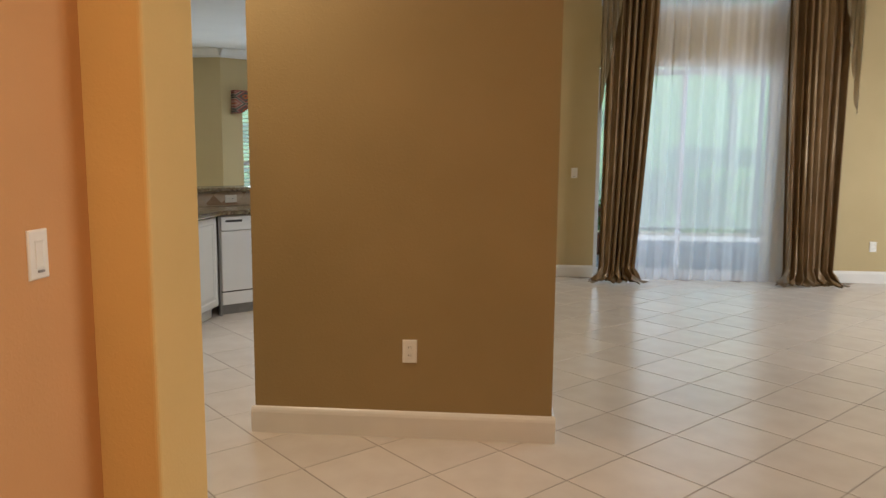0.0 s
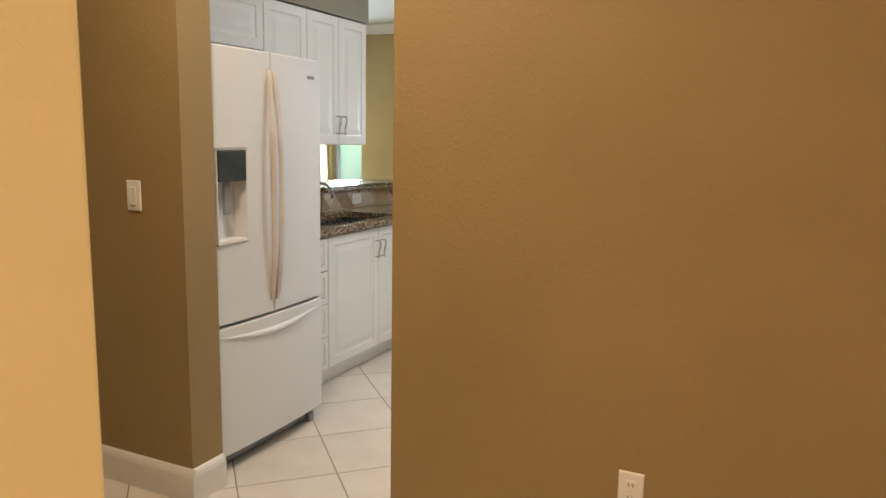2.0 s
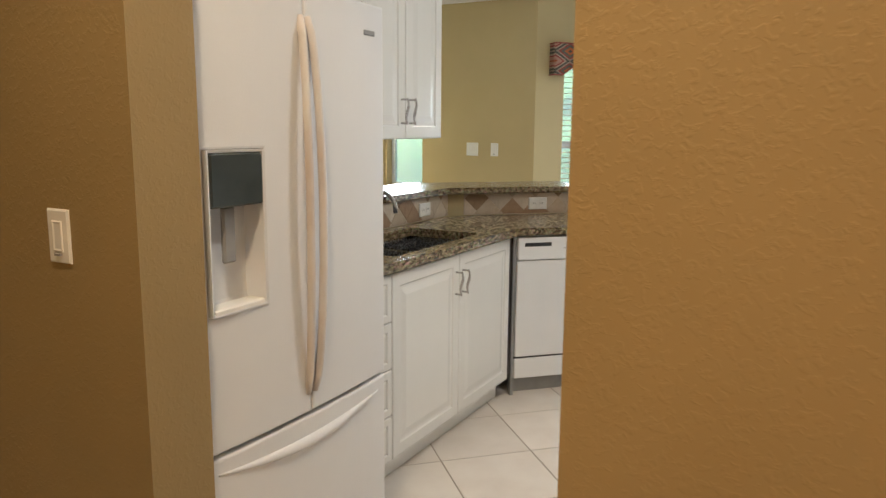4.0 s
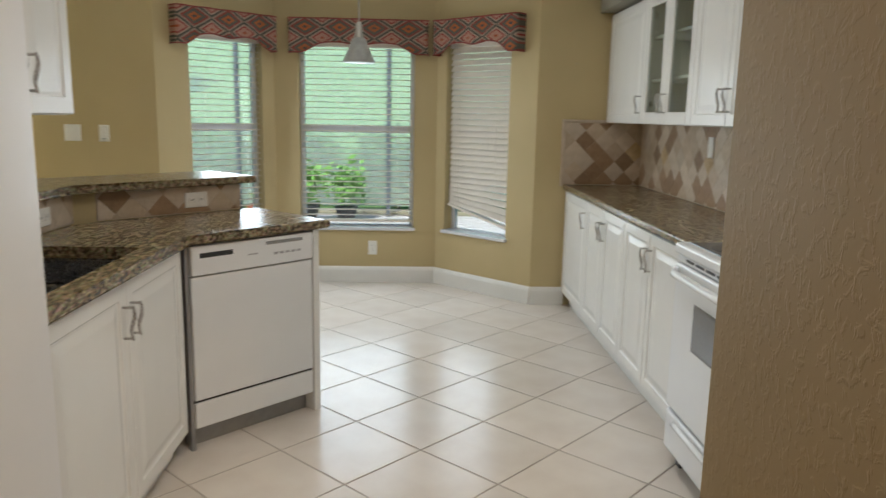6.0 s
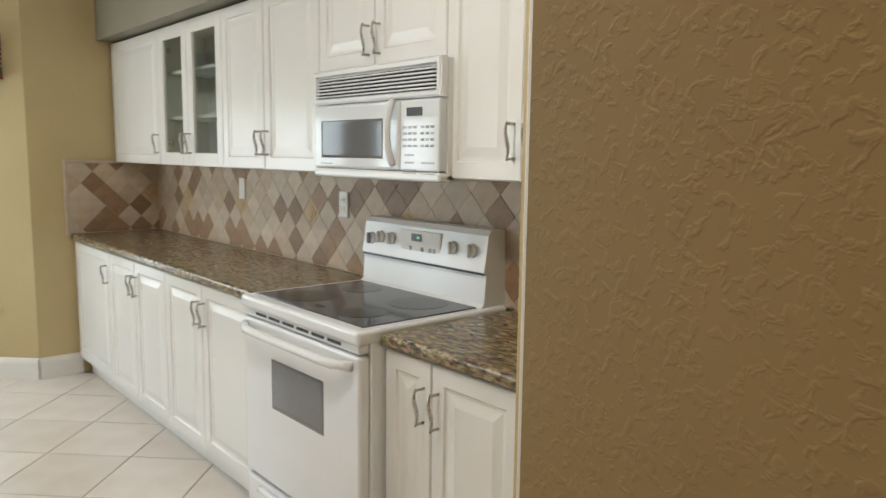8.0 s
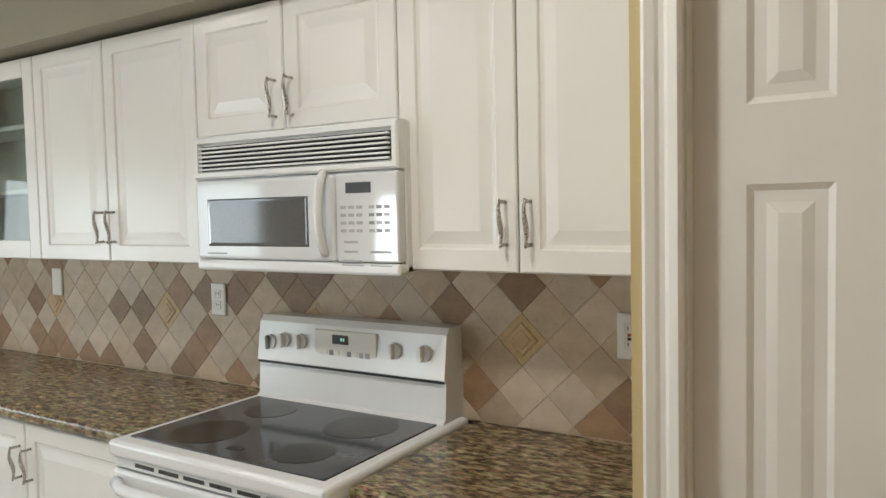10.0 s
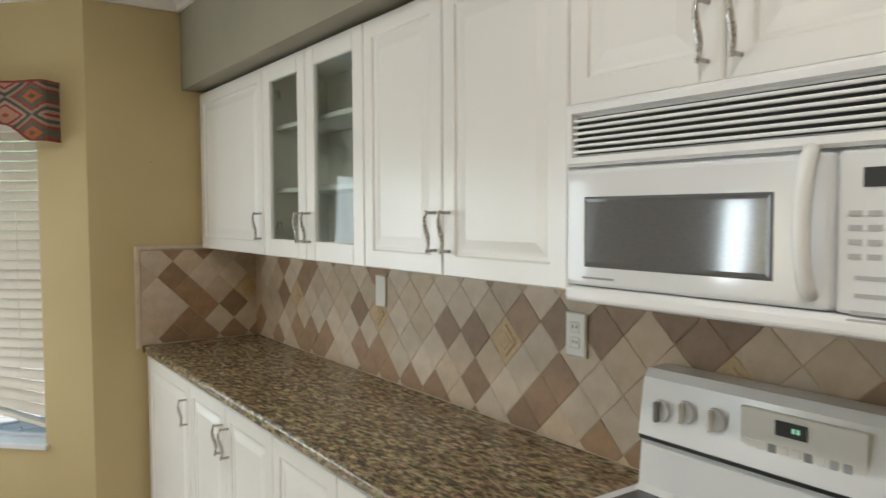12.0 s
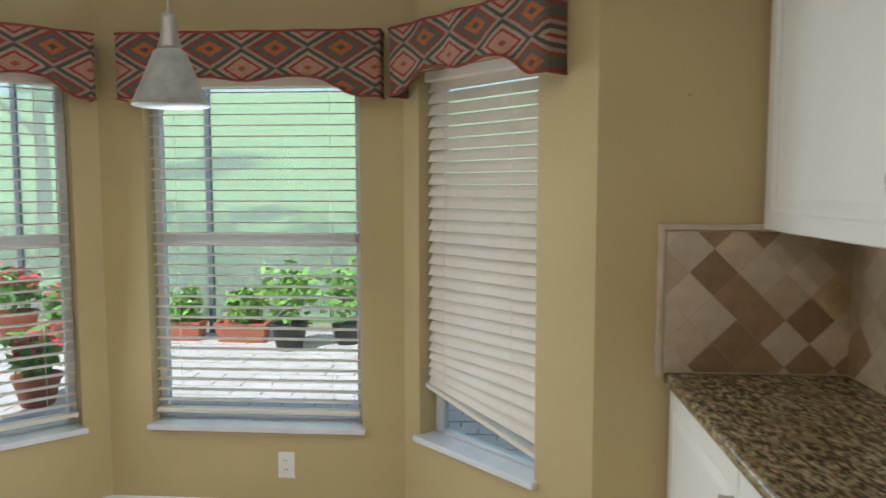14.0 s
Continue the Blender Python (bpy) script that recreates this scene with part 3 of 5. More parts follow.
wall_cabinet(right_at(5.62), 0.72, UZ0, UZ1, UD, [(0.0, 0.33, "r"), (0.33, 0.70, "l")], "white raised-panel wall cabinet with two doors")

BX, BD = 0.115, 0.535
base_cabinet(right_at(FAR, BX), 0.67, BD, [(0.0, 0.67, "r")], "white raised-panel base cabinet with one door")
base_cabinet(right_at(8.21, BX), 0.86, BD, [(0.0, 0.43, "r"), (0.43, 0.86, "l")], "white raised-panel base cabinet with two doors")
base_cabinet(right_at(7.35, BX), 1.0, BD, [(0.0, 0.43, "r"), (0.43, 1.0, "l")], "white raised-panel base cabinet with two doors")
base_cabinet(right_at(5.575, BX), 0.675, BD, [(0.0, 0.215, "r"), (0.215, 0.56, "l")], "white raised-panel base cabinet beside the range")


def worktop(name, pts, z0, z1, label, mat=GRANITE):
    return solid(name, prism(pts, z0, z1, 0.012, 3), mat, label, "worktop")


worktop("worktop", [(0.08, 6.345), (0.652, 6.345), (0.652, FAR + 0.018), (0.08, FAR + 0.018)], 0.872, 0.912, "polished brown speckled granite worktop")
worktop("worktop", [(0.08, 4.9), (0.652, 4.9), (0.652, 5.577), (0.08, 5.577)], 0.872, 0.912, "polished brown speckled granite worktop beside the range")

# left side
LX = -2.145


def left_at(y, x=LX):
    return facing(x, y, 0, 90)


wall_cabinet(left_at(4.09), 0.90, 1.85, 2.12, 0.33, [(0.0, 0.45, None), (0.45, 0.90, None)], "short white wall cabinet over the refrigerator")
wall_cabinet(left_at(4.99), 0.37, UZ0 + 0.005, 2.12, 0.33, [(0.0, 0.37, None)], "white wall cabinet beside the refrigerator")
wall_cabinet(left_at(5.36), 0.63, UZ0 + 0.005, 2.12, 0.33, [(0.0, 0.315, "r"), (0.315, 0.63, "l")], "white raised-panel wall cabinet with two doors")
LBX = -1.95
base_cabinet(left_at(4.87, LBX), 0.40, 0.5, [], "white base cabinet with a stack of drawers", drawers=4)
base_cabinet(left_at(5.27, LBX), 1.105, 0.5, [(0.0, 0.55, "r"), (0.55, 1.105, "l")], "white raised-panel sink cabinet with two doors", body_top=0.66)

DW = facing(-1.928, 6.425, 0, 45)
P45 = lambda x, y: (-1.928 + (x - y) * R2, 6.425 + (x + y) * R2)
# worktop with the sink cut out
SX0, SX1, SY0, SY1 = -2.38, -1.99, 5.375, 6.135
outline = [(-1.912, 4.868), (-1.912, 6.403), P45(0.70, -0.03), P45(0.70, 0.555), P45(-0.11, 0.555), (-2.465, 6.613), (-2.465, 4.868)]
ob_top = worktop("worktop", outline, 0.872, 0.912, "polished brown speckled granite worktop with a sink cut-out")
cutter = mesh_object("cutter", box(SX0, SX1, SY0, SY1, 0.8, 1.0, 0.03, 3), GRANITE)
cut = ob_top.modifiers.new("sink_hole", "BOOLEAN")
cut.object, cut.operation = cutter, "DIFFERENCE"
bpy.context.view_layer.update()
d2 = bpy.data.meshes.new_from_object(ob_top.evaluated_get(bpy.context.evaluated_depsgraph_get()))
ob_top.modifiers.clear()
ob_top.data = d2
bpy.data.objects.remove(cutter)


def sink():
    t = thing("sink", facing(0, 0), "double-bowl stainless steel sink set under the granite", "sink")
    mid = (SY0 + SY1) / 2
    for a, b in ((SY0 - 0.01, mid - 0.012), (mid + 0.012, SY1 + 0.01)):
        bm = bmesh.new()
        x0, x1 = SX0 - 0.01, SX1 + 0.01
        rings = [(0.0, 0.868), (0.004, 0.86), (0.012, 0.72), (0.05, 0.69)]
        loops = [[bm.verts.new(p) for p in ((x0 + i, a + i, z), (x1 - i, a + i, z), (x1 - i, b - i, z), (x0 + i, b - i, z))] for i, z in rings]
        for s, u in zip(loops, loops[1:]):
            for k in range(4):
                bm.faces.new((s[k], s[(k + 1) % 4], u[(k + 1) % 4], u[k]))
        bm.faces.new(loops[-1])
        bowl = part("bowl", bm, SINKM, t)
        part("drain", lathe([(0.045, 0.691), (0.045, 0.694), (0.03, 0.695), (0.028, 0.692)], 20, None, (x0 + x1) / 2, (a + b) / 2), NICKEL, bowl, "round strainer")
    return t


sink()
tap = thing("tap", facing(-2.415, 5.765, 0.912), "chrome kitchen tap with an arched spout behind the sink", "tap")
part("base", lathe([(0.028, 0), (0.028, 0.012), (0.018, 0.03), (0.016, 0.07)], 18), NICKEL, tap, smooth=True)
part("spout", tube([(0.0, 0, 0.06), (0, 0, 0.14)] + [(0.09 - 0.09 * math.cos(a), 0, 0.14 + 0.075 * math.sin(a)) for a in [i * math.pi / 10 for i in range(1, 10)]] + [(0.18, 0, 0.12)], 0.010, 10), NICKEL, tap, smooth=True)
part("lever", tube([(0, 0.0, 0.05), (0.0, 0.06, 0.075), (0.01, 0.085, 0.10)], 0.006, 8), NICKEL, tap, smooth=True)

# bar wall with its granite shelf
wk = [P45(0.60, 0.562), P45(0.60, 0.70), (-2.60, 6.733), (-2.60, 5.992), (-2.472, 5.992), (-2.472, 6.675)]
solid("wall_bar", prism(wk, 0, 1.041), YELLOW, "low wall carrying the raised bar", "wall", kind="structure")
bar = [P45(0.66, 0.50), P45(0.66, 0.92), (-2.84, 6.813), (-2.84, 5.995), (-2.44, 5.995), (-2.44, 6.623)]
worktop("bar_top", bar, 1.043, 1.079, "raised granite bar top with a rounded edge")


# ---- kitchen: appliances ----
def refrigerator():
    W, D, H = 0.775, 0.68, 1.775
    t = thing("refrigerator", facing(-1.745, 4.09, 0, 90), "white french-door refrigerator with dispenser and bottom freezer", "refrigerator")
    part("body", box(0.004, W - 0.004, 0.012, D, 0.03, H - 0.01, 0.006, 2), FRIDGE, t)
    mid, zf = 0.388, 0.638

    def curved(x0, x1, z0, z1, hole=None):
        """A door bowed over the whole width."""
        bm = bmesh.new()
        bow = lambda x: -0.052 - 0.016 * (1 - ((x - W / 2) / (W / 2)) ** 2)
        xs = sorted({x0, x1, *[x0 + (x1 - x0) * i / 10 for i in range(11)], *((hole[0], hole[1]) if hole else ())})
        zs = sorted({z0, z1, *((hole[2], hole[3]) if hole else ())})
        grid = {(i, j): bm.verts.new((x, bow(x), z)) for i, x in enumerate(xs) for j, z in enumerate(zs)}
        for i in range(len(xs) - 1):
            for j in range(len(zs) - 1):
                if hole and hole[0] <= xs[i] < hole[1] and hole[2] <= zs[j] < hole[3]:
                    continue
                bm.faces.new((grid[i, j], grid[i + 1, j], grid[i + 1, j + 1], grid[i, j + 1]))
        geo = bmesh.ops.extrude_face_region(bm, geom=bm.faces[:])
        for v in [g for g in geo["geom"] if isinstance(g, bmesh.types.BMVert)]:
            v.co.y = 0.008
        es = [e for e in bm.edges if len(e.link_faces) == 2 and all(abs(v.co.y) > 0.01 for v in e.verts) and e.calc_face_angle(0) > 0.8]
        bmesh.ops.recalc_face_normals(bm, faces=bm.faces[:])
        bmesh.ops.bevel(bm, geom=es, offset=0.007, segments=2, profile=0.5, affect="EDGES")
        return bm
    hole = (0.045, 0.228, 0.985, 1.37)
    dl = part("door", curved(0.003, mid - 0.003, zf + 0.006, H, hole), FRIDGE, t)
    dr = part("door", curved(mid + 0.003, W - 0.003, zf + 0.006, H), FRIDGE, t)
    dz = part("freezer_drawer", curved(0.003, W - 0.003, 0.075, zf - 0.006), FRIDGE, t)
    # dark strips that paint the shade between the doors
    part("door_gap_shade", box(0.01, W - 0.01, -0.02, 0.012, zf - 0.008, zf + 0.008), SHADOW, t)
    part("door_gap_shade", box(mid - 0.004, mid + 0.004, -0.03, 0.012, zf, H - 0.01), SHADOW, t)
    part("kick_grille", box(0.01, W - 0.01, 0.0, 0.05, 0.012, 0.07, 0.004, 1), GREYP, t)
    for fx in (0.04, W - 0.08):
        part("foot", box(fx, fx + 0.04, -0.03, 0.03, 0.0, 0.045, 0.006, 1), GREYP, t)
    # dispenser
    disp = part("dispenser", panel(hole[0], hole[1], hole[2], hole[3], [(0.0, -0.068), (0.006, -0.066), (0.010, -0.004), (0.02, -0.002)], 0.006), FRIDGE, dl)
    part("control_panel", box(hole[0] + 0.008, hole[1] - 0.008, -0.070, -0.012, 1.238, 1.362, 0.004, 1), DISPLAY, disp, "dark glossy control panel")
    part("paddle", box(0.11, 0.15, -0.045, -0.03, 1.10, 1.236, 0.005, 1), GREYP, disp, "grey water paddle")
    part("drip_tray", box(hole[0] + 0.008, hole[1] - 0.008, -0.067, -0.012, 0.985, 1.0, 0.003, 1), PLASTIC, disp)
    # bowed handles
    for s, dd in ((-1, dl), (1, dr)):
        pts = []
        for i in range(25):
            u = i / 24
            z = 0.70 + u * 1.0
            k = math.sin(u * math.pi) ** 0.5
            pts.append((mid + s * (0.014 + 0.012 * k), -0.064 - 0.034 * k, z))
        part("handle", tube(pts, 0.011, 10), HANDLE_F, dd, "long bowed handle, off-white mottled with tan", True)
    pts = [(0.05 + 0.675 * i / 20, -0.054 - 0.012 * math.sin(i / 20 * math.pi), 0.592 - 0.03 * math.sin(i / 20 * math.pi)) for i in range(21)]
    part("handle", tube(pts, [0.003 + 0.014 * math.sin(i / 20 * math.pi) for i in range(21)], 14), FRIDGE, dz, smooth=True)
    part("badge", box(W - 0.115, W - 0.06, -0.0615, -0.05, 1.685, 1.70, 0.002, 1), GREYP, dr, "small silver maker's badge")
    return t


refrigerator()


def dishwasher():
    t = thing("dishwasher", DW, "white built-in dishwasher with a control strip, set at an angle", "dishwasher")
    W = 0.60
    part("body", box(0.012, W + 0.012, 0.02, 0.55, 0.09, 0.865), APPL, t)
    part("door", box(0.012, W + 0.010, -0.012, 0.02, 0.215, 0.735, 0.006, 2), APPL, t)
    c = part("control_panel", box(0.012, W + 0.010, -0.02, 0.02, 0.74, 0.862, 0.008, 2), APPL, t)
    part("vent", box(0.05, 0.20, -0.0215, -0.018, 0.812, 0.832, 0.001, 1), DARKP, c, "dark vent slot")
    part("latch", box(0.36, 0.55, -0.024, -0.018, 0.832, 0.846, 0.002, 1), GREYP, c)
    part("badge", box(0.27, 0.32, -0.0212, -0.018, 0.797, 0.803), PRINT, c)
    for i in range(5):
        part("button", box(0.40 + i * 0.03, 0.42 + i * 0.03, -0.0225, -0.018, 0.785, 0.795, 0.001, 1), PRINT, c)
    part("access_panel", box(0.012, W + 0.010, -0.010, 0.02, 0.095, 0.205, 0.005, 2), APPL, t)
    # dark strip standing for the shade under the door
    part("gap", box(0.012, W + 0.010, 0.0, 0.02, 0.203, 0.217), SHADOW, t)
    part("toe_kick", box(0.012, W + 0.012, 0.055, 0.09, 0.0, 0.095), GREYP, t)
    part("filler", box(-0.006, 0.010, 0.0, 0.03, 0.0, 0.868), GREYP, t)
    p = solid("end_panel", box(W + 0.016, W + 0.05, -0.012, 0.556, 0.0, 0.87, 0.002, 1), CAB, "white end panel beside the dishwasher", "panel")
    p.matrix_world = DW
    return t


dishwasher()


def cooker():
    Y0 = 6.338
    W = 0.755
    t = thing("cooker", facing(0.03, Y0, 0, -90), "white electric range with a black glass cooktop", "range")
    part("body", box(0.0, W, 0.02, 0.60, 0.06, 0.885, 0.004, 1), APPL, t)
    for fx in (0.03, W - 0.07):
        part("foot", box(fx, fx + 0.04, 0.03, 0.07, 0.0, 0.06), DARKP, t)
    top = part("cooktop_frame", box(-0.002, W + 0.002, -0.03, 0.60, 0.88, 0.924, 0.012, 3), APPL, t)
    gl = part("cooktop", box(0.035, W - 0.035, 0.015, 0.485, 0.922, 0.928, 0.003, 2), COOKTOP, t, "glossy black glass-ceramic cooktop")
    for cx, cy, r in ((0.20, 0.145, 0.105), (0.555, 0.13, 0.078), (0.20, 0.375, 0.078), (0.545, 0.37, 0.105)):
        b = part("burner", lathe([(r, 0.9275), (r, 0.9286), (r * 0.97, 0.9288)], 40, None, cx, cy), BURNER, gl, "dark printed burner ring")
    part("indicator", box(0.355, 0.40, 0.06, 0.085, 0.9275, 0.9288), DARKP, gl)
    door = part("oven_door", box(0.004, W - 0.004, -0.022, 0.02, 0.255, 0.845, 0.010, 3), APPL, t)
    part("oven_window", panel(0.215, 0.555, 0.545, 0.725, [(0.0, -0.0225), (0.010, -0.0245), (0.014, -0.0235), (0.02, -0.0235)], -0.0215), OVENGLASS, door, "grey glass oven window")
    hp = []
    for i in range(21):
        u = i / 20
        hp.append((0.03 + u * (W - 0.06), -0.03 - 0.034 * min(1, math.sin(u * math.pi) * 3), 0.815))
    part("handle", tube(hp, 0.016, 10), APPL, door, smooth=True)
    vent = part("vent_strip", box(0.01, W - 0.01, -0.018, 0.02, 0.85, 0.879, 0.004, 1), APPL, t)
    for i in range(6):
        x = 0.10 + i * 0.095
        part("slot", box(x, x + 0.075, -0.0195, -0.016, 0.862, 0.872), DARKP, vent)
    dr = part("drawer", box(0.004, W - 0.004, -0.02, 0.02, 0.075, 0.24, 0.012, 3), APPL, t)
    part("pull_lip", tube([(0.10 + 0.555 * i / 16, -0.022 - 0.012 * math.sin(i / 16 * math.pi), 0.205 + 0.012 * math.sin(i / 16 * math.pi)) for i in range(17)], 0.012, 10), APPL, dr, smooth=True)
    # dark strip standing for the shade between door and drawer
    part("gap", box(0.006, W - 0.006, 0.0, 0.021, 0.238, 0.257), SHADOW, t)
    # back guard, a slanted console over a plain riser
    bm = bmesh.new()
    prof = [(0.49, 0.924), (0.505, 0.935), (0.513, 1.035), (0.502, 1.045), (0.520, 1.17), (0.535, 1.188), (0.60, 1.188), (0.61, 0.90), (0.49, 0.90)]
    a = [bm.verts.new((0.02, y, z)) for y, z in prof]
    c = [bm.verts.new((W - 0.02, y, z)) for y, z in prof]
    for i in range(len(prof)):
        j = (i + 1) % len(prof)
        bm.faces.new((a[i], a[j], c[j], c[i]))
    bm.faces.new(a[::-1])
    bm.faces.new(c)
    bg = part("back_guard", bm, APPL, t)
    part("seam", box(0.024, W - 0.024, 0.5005, 0.515, 1.0365, 1.0435), DARKP, bg)
    tilt = lambda z: 0.502 + (z - 1.045) * 0.018 / 0.125
    for kx in (0.075, 0.135, 0.205, 0.565, 0.665):
        kz = 1.115 if kx > 0.1 else 1.105
        y = tilt(kz)
        k = part("knob", disc(0.024, y - 0.010, kx, kz, 0.012, 22), APPL, bg, "white round knob with a grip bar")
        part("grip", box(kx - 0.005, kx + 0.005, y - 0.026, y - 0.009, kz - 0.022, kz + 0.022, 0.003, 1), GREYP if kx < 0.1 else PLASTIC, k)
    con = part("console", box(0.262, 0.50, tilt(1.11) - 0.0035, tilt(1.11) + 0.01, 1.068, 1.158, 0.002, 1), PLASTIC, bg, "control console with clock")
    part("display", box(0.335, 0.395, tilt(1.11) - 0.0055, tilt(1.11), 1.118, 1.146), DARKP, con, "black clock display")
    for dx in (0.368, 0.377):
        part("digit", box(dx, dx + 0.005, tilt(1.11) - 0.0065, tilt(1.11) - 0.004, 1.128, 1.137), DIGIT, con, "lit green digit")
    for i in range(9):
        x = 0.275 + i * 0.023
        part("button", box(x, x + 0.015, tilt(1.11) - 0.005, tilt(1.11), 1.082, 1.098), PRINT if i in (7, 8) else GREYP if i % 3 == 2 else PLASTIC, con)
    return t


cooker()


def microwave():
    Z0, Z1 = 1.358, 1.744
    W = 0.74
    t = thing("microwave_oven", facing(0.33, 6.325, 0, -90), "white over-the-range microwave with a vent grille on top", "microwave")
    part("body", box(0.0, W, 0.012, 0.32, Z0, Z1, 0.004, 1), APPL, t)
    part("bottom_lip", box(0.0, W, -0.022, 0.05, Z0 - 0.004, Z0 + 0.028, 0.010, 3), APPL, t)
    grille = part("grille_frame", panel(0.0, W, 1.622, Z1, [(0.0, -0.014), (0.006, -0.02), (0.018, -0.02), (0.022, -0.006)], 0.012), APPL, t)
    # dark sheet that paints the shade behind the louvres
    part("grille_shade", box(0.024, W - 0.024, -0.008, -0.005, 1.645, 1.717), SHADOW, grille)
    for i in range(6):
        z = 1.647 + i * 0.0122
        bm = box(0.022, W - 0.03, -0.019, -0.007, z, z + 0.0055, 0.0015, 1)
        part("louvre", bm, APPL, grille)
    door = part("door", box(0.002, 0.535, -0.02, 0.014, Z0 + 0.03, 1.617, 0.010, 3), MWFRONT, t)
    part("window", panel(0.055, 0.445, Z0 + 0.068, 1.562, [(0.0, -0.0205), (0.004, -0.0225), (0.01, -0.0215)], -0.0195), MWGLASS, door, "dark meshed window")
    hp = [(0.503, -0.02 - 0.028 * math.sin(i / 16 * math.pi) ** 0.6, Z0 + 0.05 + i / 16 * 0.215) for i in range(17)]
    part("handle", tube(hp, 0.012, 10), APPL, door, smooth=True)
    cp = part("control_panel", box(0.539, W - 0.002, -0.02, 0.014, Z0 + 0.03, 1.617, 0.006, 2), MWFRONT, t)
    part("display", box(0.575, 0.655, -0.0215, -0.018, 1.565, 1.592), DARKP, cp, "black clock display")
    for r in range(4):
        for c in range(3):
            part("key", box(0.556 + c * 0.026, 0.574 + c * 0.026, -0.0212, -0.018, 1.525 - r * 0.02, 1.533 - r * 0.02), PRINT, cp)
            part("key", box(0.648 + c * 0.024, 0.664 + c * 0.024, -0.0212, -0.018, 1.525 - r * 0.02, 1.533 - r * 0.02), GREYP if (r + c) % 3 else PRINT, cp)
    for i, (x0, x1, z) in enumerate(((0.566, 0.61, 1.437), (0.566, 0.61, 1.412), (0.65, 0.716, 1.412), (0.56, 0.62, 1.388), (0.556, 0.626, 1.376), (0.65, 0.716, 1.376))):
        part("key", box(x0, x1, -0.0212, -0.018, z, z + 0.006), PRINT, cp)
    part("badge", box(0.05, 0.13, -0.0212, -0.018, Z0 + 0.045, Z0 + 0.049), GREYP, door)
    return t


microwave()


# ---- small wall plates ----
def plate(m, kind, label, gfci=False):
    """A cover plate facing -y at the origin."""
    horizontal = kind == "wide"
    w, h = (0.058, 0.036) if horizontal else (0.036, 0.058)
    if kind == "double":
        w = 0.058
    t = thing("switch_plate" if kind in ("switch", "double", "blank") else "socket_outlet", m, label, "switch" if kind in ("switch", "double", "blank") else "outlet")
    pl = part("plate", panel(-w, w, -h, h, [(0.0, -0.003), (0.004, -0.006), (0.008, -0.0062)], 0.001), PLASTIC, t)
    if kind == "switch":
        part("rocker", panel(-0.016, 0.016, -0.033, 0.033, [(0.0, -0.0075), (0.002, -0.009), (0.006, -0.0075)], -0.005), PLASTIC, pl)
        part("slider", box(-0.010, 0.010, -0.011, -0.006, -0.042, -0.037), GREYP, pl)
    elif kind == "double":
        for x in (-0.024, 0.024):
            part("rocker", panel(x - 0.016, x + 0.016, -0.033, 0.033, [(0.0, -0.0075), (0.002, -0.009), (0.006, -0.0075)], -0.005), PLASTIC, pl)
    elif kind != "blank":
        for s in (-1, 1):
            cx, cz = (s * 0.024, 0.0) if horizontal else (0.0, s * 0.02)
            part("socket", box(cx - 0.016, cx + 0.016, -0.0078, -0.005, cz - 0.0145, cz + 0.0145, 0.003, 2), PLASTIC, pl)
            for sx in (-0.006, 0.006):
                part("slot", box(cx + sx - 0.0012, cx + sx + 0.0012, -0.0084, -0.006, cz - 0.003, cz + 0.006), DARKP, pl)
        if gfci:
            part("button", box(-0.007, 0.007, -0.0095, -0.006, 0.001, 0.008), TERRA, pl, "red reset button")
            part("button", box(-0.007, 0.007, -0.0095, -0.006, -0.009, -0.002), DARKP, pl)
    return t


plate(facing(0.033, 3.914, 0.441), "outlet", "white double socket on the brown partition")
plate(facing(-1.885, 3.914, 1.19), "switch", "white dimmer switch on the brown wall")
plate(facing(-0.595, 2.025, 1.169, 90), "switch", "white dimmer switch on the orange wall")
plate(facing(1.272, LIV_Y, 1.202), "switch", "white switch plate beside the tall curtains")
plate(facing(4.61, LIV_Y, 0.413), "outlet", "white socket beside the tall curtains")
plate(facing(-3.445, END_Y, 1.224), "double", "white double switch on the yellow end wall")
plate(facing(-3.225, END_Y, 1.224), "switch", "white switch on the yellow end wall")
plate(facing(-1.36, BAY_Y, 0.294), "outlet", "white socket under the bay window")
BSX = 0.640
plate(facing(BSX - 0.008, 6.605, 1.215, -90), "outlet", "white socket on the stone backsplash")
plate(facing(BSX - 0.008, 7.605, 1.245, -90), "blank", "white switch plate on the stone backsplash")
plate(facing(BSX - 0.008, 5.11, 1.19, -90), "outlet", "white socket with a red button on the backsplash", True)
pm = DW @ pose(0.356, 0.549, 0.975)
plate(pm, "wide", "white wide socket on the tiled bar wall")
plate(facing(-2.458, 6.40, 0.975, 90), "wide", "white wide socket on the tiled bar wall")


